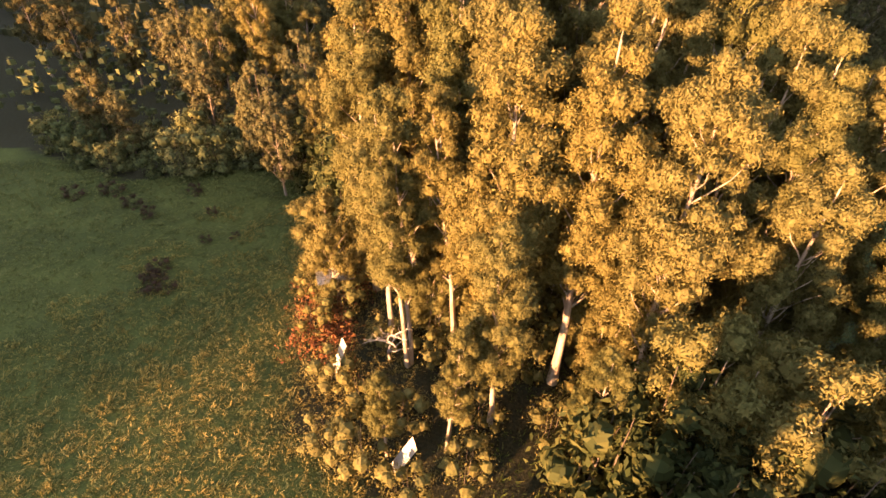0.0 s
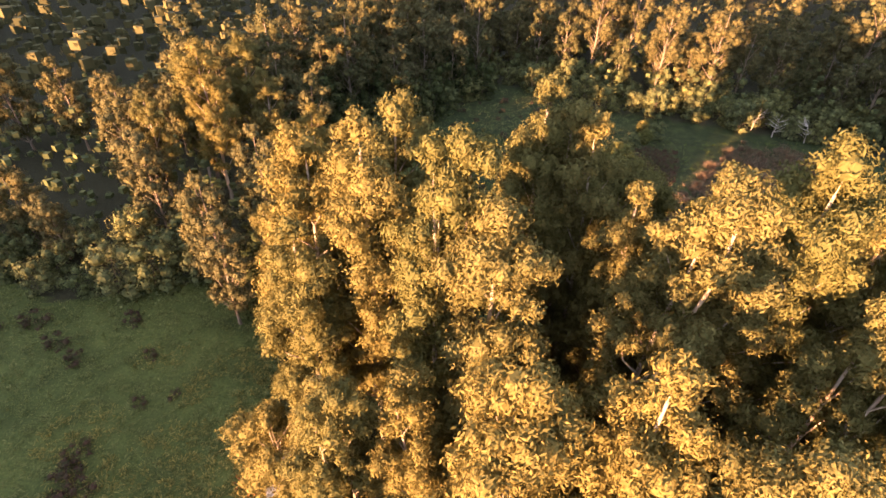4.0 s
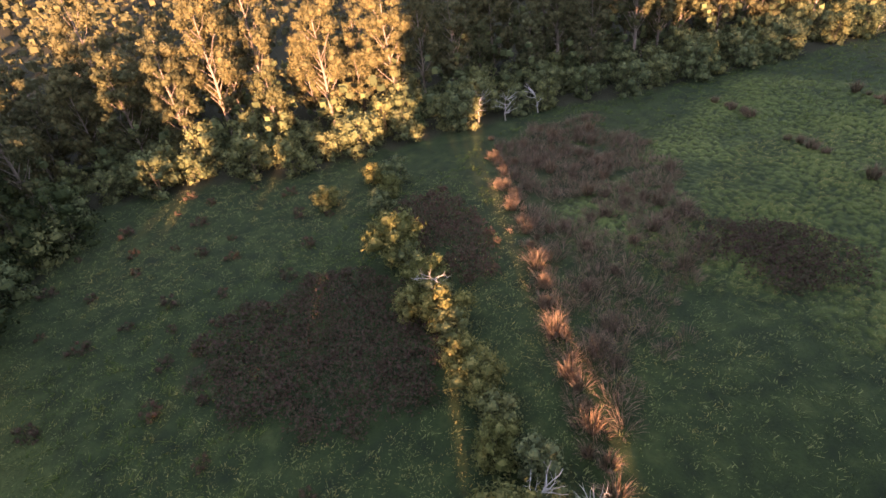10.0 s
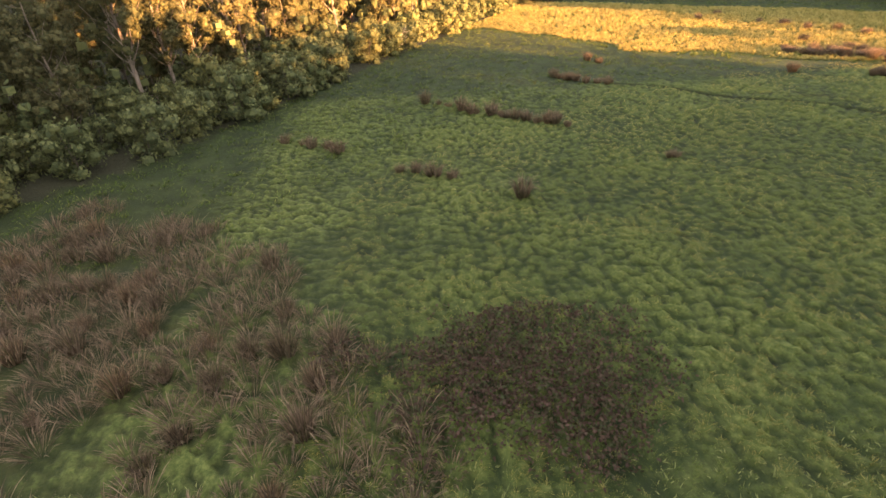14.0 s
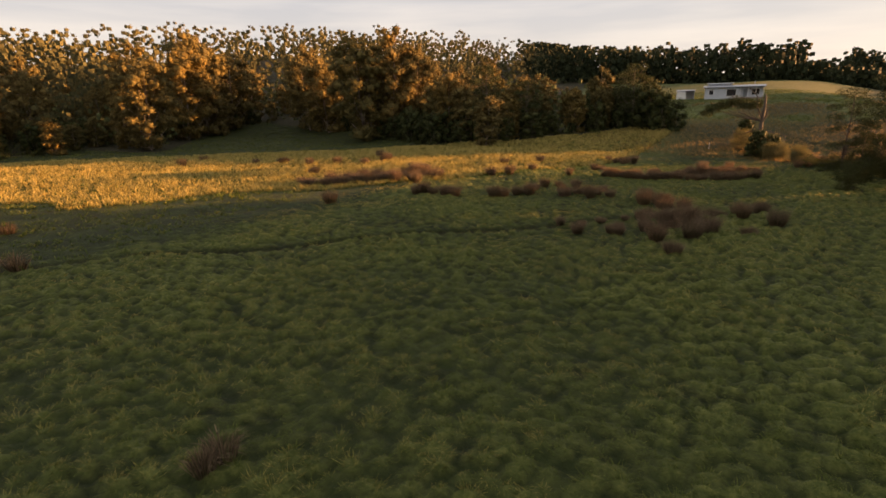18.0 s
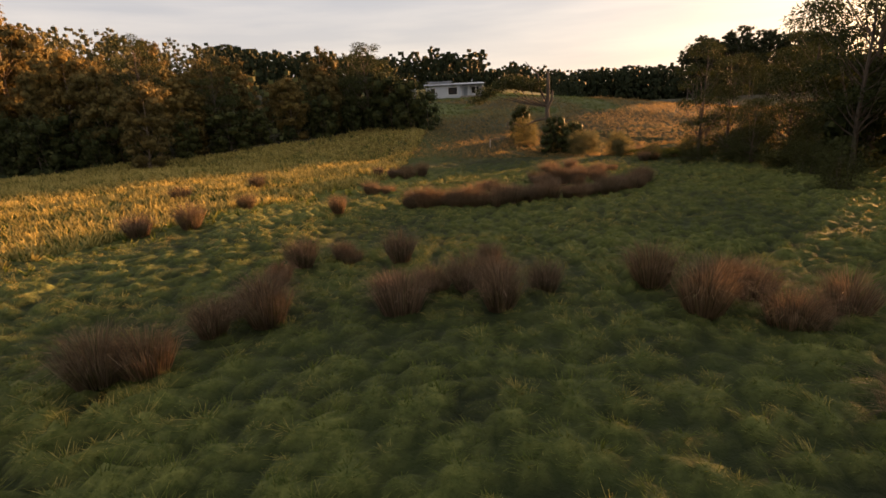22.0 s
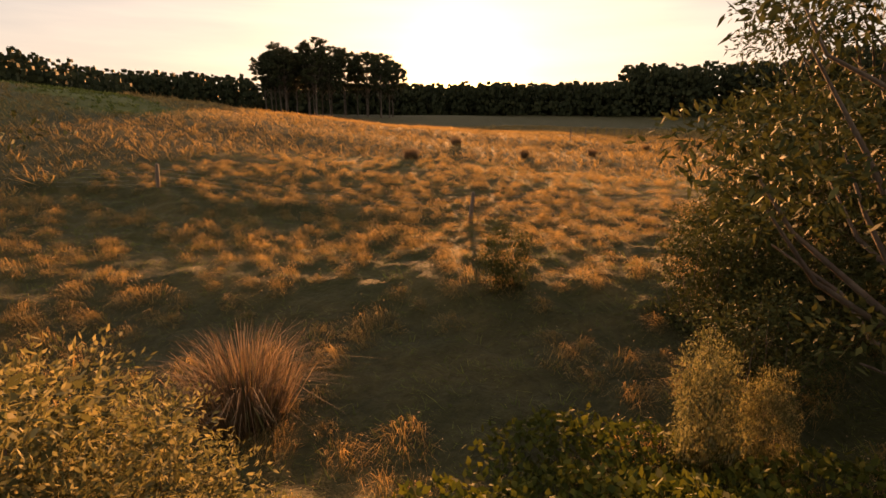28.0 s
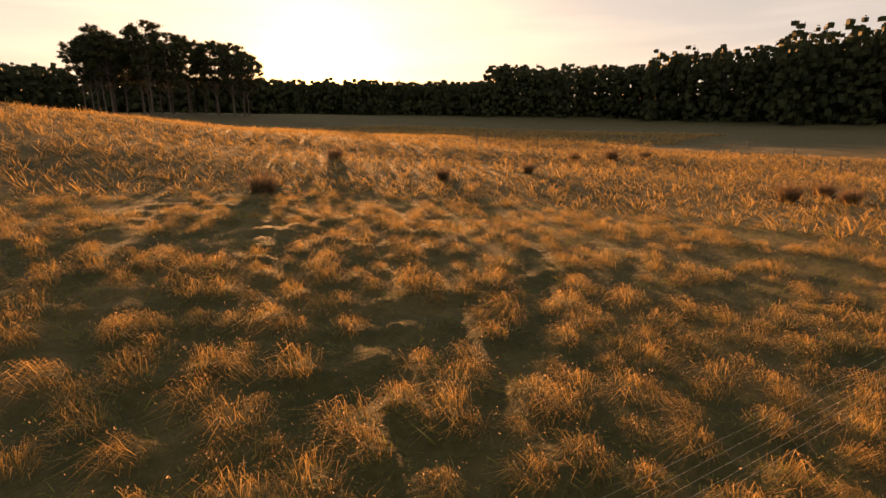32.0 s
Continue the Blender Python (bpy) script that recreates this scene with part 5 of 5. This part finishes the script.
for c in ((2.6, 0.2, 4.2), (3.8, 0.4, 3.6), (5.0, -0.2, 3.4), (-5.6, 0.3, 3.7), (-7.0, -0.2, 3.5), (-4.2, 0.4, 3.2), (6.2, 0.2, 3.0)):
    crown.append(puff(np.array(c), 0.9, 60, 0.16, 0.05, 0.6, 0.5))
part("foliage", quad_mesh("broken_crown", np.concatenate(crown), LEAF_WATTLE), root, "remaining umbrella of dark foliage")
part("limb", mesh_of("broken_limb", tube_v, tube_f, BARK_DARK, True), root)
root.matrix_basis = pose(68.6, -41.2, gz(68.6, -41.2), 0, 0, 172)

POST = flat_material("weathered_post", (0.19, 0.16, 0.13), 0.9, 0.4, 6.0)
WIRE = flat_material("fence_wire", (0.4, 0.37, 0.33), 0.4, 0.2, 3.0, 0.8)


def post_mesh(h, r, seed):
    g = random.Random(seed)
    v, f = [], []
    tube(v, f, [(0, 0, -0.35), (0, 0, 0.3), (g.uniform(-0.02, 0.02), 0.01, h * 0.7), (g.uniform(-0.03, 0.03), 0.02, h)], [r * 1.08, r, r * 0.97, r * 0.9], 8)
    return mesh_of("post", v, f, POST)


fence = thing("fence", "old post and wire fence crossing the dry grass", "fence")
fence_line = [(72.5, -55.5), (66, -52.5), (58.4, -49.9), (51.5, -39.6), (41, -35.1), (31, -32.5), (18, -34.5), (5, -37), (-8, -40.5), (-24, -46), (-42, -54)]
P = [post_mesh(1.25, 0.075, k) for k in range(3)]
for k, (x, y) in enumerate(fence_line):
    ob = part("post", P[k % 3], fence)
    ob.matrix_basis = pose(x, y, smooth_z(x, y) - 0.2, random.uniform(-4, 4), random.uniform(-4, 4), random.uniform(0, 90))
for k, ((x0, y0), (x1, y1)) in enumerate(zip(fence_line, fence_line[1:])):
    for h in (0.3, 0.45, 0.6, 0.75, 0.9):
        v, f = [], []
        pts = []
        for s in range(5):
            t = s / 4
            x, y = x0 + (x1 - x0) * t, y0 + (y1 - y0) * t
            pts.append((x, y, smooth_z(x0, y0) * (1 - t) + smooth_z(x1, y1) * t + h - 0.08 * math.sin(math.pi * t)))
        tube(v, f, pts, [0.0014] * 5, 4)
        part("wire", mesh_of("wire", v, f, WIRE), fence)
far_fence = thing("fence", "distant line of fence posts beyond the crest", "fence")
for k in range(14):
    x, y = 15 - 7.5 * k, -63 - 3.4 * k
    ob = part("post", P[k % 3], far_fence)
    ob.matrix_basis = pose(x, y, gz(x, y), random.uniform(-3, 3), random.uniform(-3, 3), 0)
rail = thing("broken_rail", "short remnant of grey post and rail", "fence")
v, f = [], []
tube(v, f, [(0, 0, -0.3), (0.02, 0, 0.95)], [0.06, 0.055], 8)
part("post", mesh_of("rail_post", v, f, BARK_DEAD), rail)
v, f = [], []
tube(v, f, [(0, 0, 0.9), (0.9, 0.1, 0.95), (1.9, 0.15, 0.93)], [0.045, 0.045, 0.035], 7)
part("rail", mesh_of("rail_bar", v, f, BARK_DARK), rail)
rail.matrix_basis = pose(75.3, -40.5, gz(75.3, -40.5), 0, 0, 172)

# ---- house on the rise and sheds ----
BOARD = flat_material("pale_weatherboard", (0.5, 0.53, 0.57), 0.7, 0.15, 1.2)
IRON = flat_material("grey_roof_iron", (0.36, 0.38, 0.42), 0.45, 0.2, 1.5, 0.4)
TRIM = flat_material("white_trim", (0.75, 0.75, 0.72), 0.6, 0.1, 2.0)
RUSTY = flat_material("pale_iron_sheet", (0.62, 0.58, 0.52), 0.5, 0.3, 2.5, 0.3)
GLASS, gnt, gb = principled("dark_window_glass", 0.08)
gb.inputs["Base Color"].default_value = (0.02, 0.025, 0.03, 1)
gb.inputs["Specular IOR Level"].default_value = 0.6


def box_mesh(name, x0, y0, z0, x1, y1, z1, material, slope=0.0, bevel=0.02):
    """A slab; slope lifts its far edge (y1)."""
    bm = bmesh.new()
    c = [bm.verts.new((x, y, z + (slope if y == y1 else 0))) for z in (z0, z1) for x, y in ((x0, y0), (x1, y0), (x1, y1), (x0, y1))]
    for q in ((0, 3, 2, 1), (4, 5, 6, 7), (0, 1, 5, 4), (1, 2, 6, 5), (2, 3, 7, 6), (3, 0, 4, 7)):
        bm.faces.new([c[k] for k in q])
    if bevel:
        bmesh.ops.bevel(bm, geom=bm.edges[:], offset=bevel, segments=1, affect="EDGES")
    me = bpy.data.meshes.new(name)
    bm.to_mesh(me)
    bm.free()
    me.materials.append(material)
    return me


def sheet_mesh(name, width, length, material, thick=0.012, rib=0.09):
    """Corrugated sheet lying in x, y."""
    n = int(width / rib * 4)
    v, f = [], []
    for s in (0, 1):
        for j in (0, 1):
            for i in range(n + 1):
                x = width * i / n
                v.append((x - width / 2, length * j, 0.022 * math.sin(2 * math.pi * x / rib) - thick * s))
    for i in range(n):
        f += [(i, i + 1, n + 2 + i, n + 1 + i), (2 * n + 2 + i, 3 * n + 3 + i, 3 * n + 4 + i, 2 * n + 3 + i), (i, 2 * n + 2 + i, 2 * n + 3 + i, i + 1),
              (n + 1 + i, n + 2 + i, 3 * n + 4 + i, 3 * n + 3 + i)]
    return mesh_of(name, v, f, material)


def window(parent, x0, z0, x1, z1, y):
    w = part("window", box_mesh("window_frame", x0 - 0.08, y - 0.05, z0 - 0.08, x1 + 0.08, y - 0.004, z1 + 0.08, TRIM), parent, "white window frame")
    part("pane", box_mesh("window_pane", x0, y - 0.075, z0, x1, y - 0.055, z1, GLASS, 0, 0), w, "dark glass pane")


house = thing("house", "low pale weatherboard farmhouse with grey iron roof", "house")
# the front faces -y here, and is turned towards the valley below
part("wall", box_mesh("front_wall", -6.8, 0.0, -0.6, 1.4, 0.2, 2.7, BOARD), house)
part("wall", box_mesh("back_wall", -6.8, 6.4, -0.6, 6.8, 6.6, 2.9, BOARD), house)
part("wall", box_mesh("end_wall", -7.0, 0.0, -0.6, -6.8, 6.6, 2.8, BOARD), house)
part("wall", box_mesh("far_end_wall", 6.8, 1.6, -0.6, 7.0, 6.6, 2.8, BOARD), house)
part("wall", box_mesh("porch_wall", 1.2, 1.6, -0.6, 6.8, 1.8, 2.7, BOARD), house)
part("wall", box_mesh("return_wall", 1.2, 0.2, -0.6, 1.4, 1.6, 2.7, BOARD), house)
part("deck", box_mesh("deck", 1.4, -0.3, -0.5, 7.2, 1.6, 0.1, flat_material("deck_boards", (0.3, 0.26, 0.22), 0.8)), house, "grey timber verandah deck")
part("roof", box_mesh("roof", -7.5, -0.6, 2.75, 7.6, 4.2, 2.9, IRON, 0.5), house)
part("roof", box_mesh("rear_roof", -7.5, 4.2, 3.1, 7.6, 7.0, 3.25, IRON, -0.4), house)
clere = part("clerestory", box_mesh("clerestory", -6.4, 3.2, 2.9, -0.5, 6.0, 3.75, BOARD), house, "raised clerestory strip")
part("roof", box_mesh("clerestory_roof", -6.9, 2.7, 3.76, 0.0, 6.5, 3.88, IRON, 0.2), clere)
for x in (1.6, 3.5, 5.3, 7.1):
    part("verandah_post", box_mesh("verandah_post", x - 0.06, -0.28, 0.1, x + 0.06, -0.16, 2.75, TRIM), house)
window(house, -5.9, 0.9, -4.9, 2.1, 0.0)
window(house, -1.6, 0.5, 0.6, 2.2, 0.0)
window(house, 4.4, 0.7, 6.2, 2.2, 1.6)
door = part("door", box_mesh("door", 2.4, 1.53, 0.1, 3.3, 1.596, 2.15, flat_material("grey_door", (0.3, 0.33, 0.36), 0.6)), house, "grey front door")
v, f = [], []
tube(v, f, [(3.18, 1.5, 1.1), (3.18, 1.44, 1.1), (3.06, 1.43, 1.1)], [0.02, 0.02, 0.018], 6)
part("handle", mesh_of("door_handle", v, f, IRON), door)
flue_v, flue_f = [], []
tube(flue_v, flue_f, [(5, 5, 2.9), (5, 5, 4.3)], [0.1, 0.1], 8)
part("flue", mesh_of("flue", flue_v, flue_f, IRON), house)
house.matrix_basis = pose(82.8, -113.2, gz(82.8, -114) + 0.35, 0, 0, 188)

shed = thing("shed", "small pale iron shed beside the farmhouse", "shed")
for nm, b in (("front_panel", (-2.2, 0, -0.4, 0.2, 0.08, 2.1)), ("back_panel", (-2.2, 3, -0.4, 2.2, 3.08, 2.3)), ("side_panel", (-2.28, 0, -0.4, -2.2, 3.08, 2.2)), ("side_panel", (2.2, 0, -0.4, 2.28, 3.08, 2.2))):
    part(nm, box_mesh(nm, *b, TRIM), shed)
part("roof", box_mesh("shed_roof", -2.5, -0.3, 2.15, 2.5, 3.4, 2.25, IRON, 0.3), shed)
shed.matrix_basis = pose(94.7, -112, gz(94.7, -112) + 0.1, 0, 0, 190)

old_shed = thing("shed", "lean-to with grey iron roof under the gums", "shed")
for x in (-1.3, 1.3):
    for y in (0.1, 2.3):
        v, f = [], []
        tube(v, f, [(x, y, -0.3), (x, y, 1.9 + 0.15 * y)], [0.07, 0.06], 7)
        part("post", mesh_of("shed_post", v, f, POST), old_shed)
roof = part("roof", sheet_mesh("shed_sheet", 3.2, 2.9, IRON), old_shed)
roof.matrix_basis = pose(0, -0.3, 2.0, 9, 0, 0)
old_shed.matrix_basis = pose(-9.4, 34.4, gz(-9.4, 34.4), 0, 0, 20)
sheet = tagged(new("iron_sheet", sheet_mesh("iron_sheet", 1.0, 3.2, RUSTY)), "pale corrugated iron sheet leaning against a tree", "metal sheet")
sheet.matrix_basis = pose(-8.2, 25.4, gz(-8.2, 25.4) - 0.05, 68, 0, -62)
sheet = tagged(new("iron_sheet", sheet_mesh("iron_sheet_low", 1.0, 2.6, RUSTY)), "pale iron sheet propped below the gums", "metal sheet")
sheet.matrix_basis = pose(-2.9, 17.6, gz(-2.9, 17.6) - 0.05, 55, 0, -70)

# ---- grass ----
def grass_spots(x0, x1, y0, y1, per_m2, seed, keep):
    g = np.random.default_rng(seed)
    n = int((x1 - x0) * (y1 - y0) * per_m2)
    x, y = g.uniform(x0, x1, n), g.uniform(y0, y1, n)
    ok = keep(x, y) & ~inside(WOOD_NORTH, x, y) & ~inside(WOOD_EAST, x, y)
    return np.stack([x[ok], y[ok], g.uniform(0.6, 1.35, ok.sum())], 1)


def near_path(x, y, d):
    """Near the line that the lower half of the valley follows."""
    best = np.full(x.shape, 1e9)
    pts = [(30, 66), (50, 60), (64, 48), (71, 36), (77, 16), (74, -2), (66, -22), (58, -33), (50, -42)]
    for (ax, ay), (bx, by) in zip(pts, pts[1:]):
        dx, dy = bx - ax, by - ay
        t = np.clip(((x - ax) * dx + (y - ay) * dy) / (dx * dx + dy * dy), 0, 1)
        best = np.minimum(best, np.hypot(x - ax - t * dx, y - ay - t * dy))
    return best < d


def mound_spots(x0, x1, y0, y1, cell, seed, keep):
    """The tops of the tussock mounds."""
    p, q = np.meshgrid(np.arange(math.floor(x0 / cell), x1 / cell), np.arange(math.floor(y0 / cell), y1 / cell))
    cx, cy = (p + 0.15 + 0.7 * chance(p, q, seed)) * cell, (q + 0.15 + 0.7 * chance(p, q, seed + 5)) * cell
    x, y = cx.copy(), cy.copy()
    for _ in range(12):
        x, y = cx - 0.3 * cell * np.sin(y * 1.3), cy - 0.3 * cell * np.sin(x * 1.1)
    size = 0.6 + 0.75 * chance(p, q, seed + 9)
    x, y, size = x.ravel(), y.ravel(), size.ravel()
    ok = keep(x, y) & ~inside(WOOD_NORTH, x, y) & ~inside(WOOD_EAST, x, y)
    return np.stack([x[ok], y[ok], size[ok]], 1)


green = lambda x, y: dryness(x, y) < 0.45
dry = lambda x, y: dryness(x, y) >= 0.45
lawn = [tufts(mound_spots(40, 100, -30, 72, 0.58, 1, lambda x, y: green(x, y) & near_path(x, y, 11) & (ditch(x, y) < 0.4)), 84, 0.15, 0.23, 0.0062, 1.0, 0.0, 0.6, 0.9),
        tufts(mound_spots(40, 100, -40, 72, 0.58, 1, lambda x, y: green(x, y) & near_path(x, y, 24) & ~near_path(x, y, 11) & (ditch(x, y) < 0.4)), 16, 0.15, 0.2, 0.013, 1.0, 0.0, 0.6, 0.9),
        tufts(grass_spots(0, 230, -75, 100, 1.6, 2, lambda x, y: green(x, y) & ~near_path(x, y, 24)), 8, 0.3, 0.34, 0.035, 0.9, 0.2),
        tufts(grass_spots(45, 130, -160, -62, 1.6, 22, lambda x, y: green(x, y) & (hill_green(x, y) > 0.2)), 8, 0.28, 0.34, 0.05, 0.9, 0.2),
        # Upright tufts that help paint the sun strip.
        tufts(grass_spots(84, 235, -60, 62, 1.0, 12, lambda x, y: (painted_sun_strip(x, y) > 0.2) & (x < 170)), 10, 0.4, 0.3, 0.05, 0.6)]
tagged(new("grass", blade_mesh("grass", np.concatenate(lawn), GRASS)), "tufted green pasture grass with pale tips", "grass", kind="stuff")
side = np.concatenate([tufts(grass_spots(-60, -4, 4, 62, 4.5, 13, lambda x, y: ~inside(GROVE, x, y)), 11, 0.3, 0.27, 0.03, 0.8, 0.35),
                       tufts(grass_spots(-12, 44, 50, 125, 2.6, 3, lambda x, y: green(x, y) & ~inside(GROVE, x, y) & ~inside(BRAMBLE, x, y)), 8, 0.2, 0.32, 0.03, 0.9, 0.15)])
tagged(new("grass", blade_mesh("side_grass", side, GRASS_PALE)), "pale tussocky grass round the gum grove", "grass", kind="stuff")
close_hay = tufts(mound_spots(20, 80, -58, -18, 0.74, 2, lambda x, y: dry(x, y) & near_path(x, y, 15) & (lattice(x, y, 1.4, 21) > 0.34)), 135, 0.27, 0.27, 0.0021, 0.6, 0.2, 0.5, 1.4)
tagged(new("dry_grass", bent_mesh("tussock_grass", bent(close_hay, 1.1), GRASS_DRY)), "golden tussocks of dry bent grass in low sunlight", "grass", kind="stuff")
heads = close_hay[::6, 2] + rng.normal(0, 0.04, (len(close_hay[::6]), 3)) + np.array([0, 0, 0.06])
tagged(new("seed_heads", quad_mesh("seed_heads", leaves(heads, unit(rng.normal(0, 1, heads.shape)), 0.026, 0.009, 0.2, 0.6), SEED)), "pale seed heads nodding over the dry tussocks", "grass", kind="stuff")
hay = [tufts(mound_spots(-10, 100, -95, -20, 0.74, 2, lambda x, y: dry(x, y) & ~near_path(x, y, 15)), 16, 0.42, 0.28, 0.018, 0.6, 0.2, 0.5, 1.0),
       tufts(mound_spots(-90, 125, -150, -58, 1.5, 2, lambda x, y: dry(x, y) & ((x < -10) | (y < -95) | (x > 100))), 10, 0.7, 0.5, 0.05, 0.5, 0.2, 0.5)]
tagged(new("dry_grass", blade_mesh("dry_grass", np.concatenate(hay), GRASS_DRY)), "golden dry tussock grass in low sunlight", "grass", kind="stuff")
short = grass_spots(20, 90, -58, -18, 10.0, 9, lambda x, y: dry(x, y) & near_path(x, y, 16))
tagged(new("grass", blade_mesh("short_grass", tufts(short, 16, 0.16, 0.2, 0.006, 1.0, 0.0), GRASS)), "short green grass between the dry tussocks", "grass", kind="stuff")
mixed = mound_spots(40, 100, -30, 72, 0.58, 1, lambda x, y: green(x, y) & near_path(x, y, 22) & (lattice(x, y, 3.0, 8) * 0.6 + 0.4 * lattice(x, y, 0.62, 9) > 0.52))
straw = [tufts(mixed, 34, 0.17, 0.17, 0.0055, 1.0, 0.0, 0.55, 0.9),
         # Pale tufts painting sun onto the far strip.
         tufts(grass_spots(84, 205, -60, 62, 5.0, 6, lambda x, y: painted_sun_strip(x, y) > 0.15 + 0.35 * lattice(x, y, 6.0, 4)), 10, 0.45, 0.28, 0.045, 0.5, 0.35, 0.3),
         # Pale tufts only where low sun reaches, painting its light on the grass.
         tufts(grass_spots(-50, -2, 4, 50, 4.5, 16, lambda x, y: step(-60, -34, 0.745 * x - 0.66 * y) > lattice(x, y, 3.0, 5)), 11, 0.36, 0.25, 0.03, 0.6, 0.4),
         tufts(grass_spots(-12, 36, 60, 124, 1.8, 17, lambda x, y: (lattice(x, y, 6.0, 31) * 0.7 + 0.3 * lattice(x, y, 1.6, 32) > 0.5) & ~inside(BRAMBLE, x, y)), 7, 0.18, 0.3, 0.022, 1.1, 0.1)]
tagged(new("straw_grass", blade_mesh("straw_grass", np.concatenate(straw), STRAW_SUNLIT)), "straw tufts among the green grass, and pale tufts painting sunlit strips", "grass", kind="stuff")
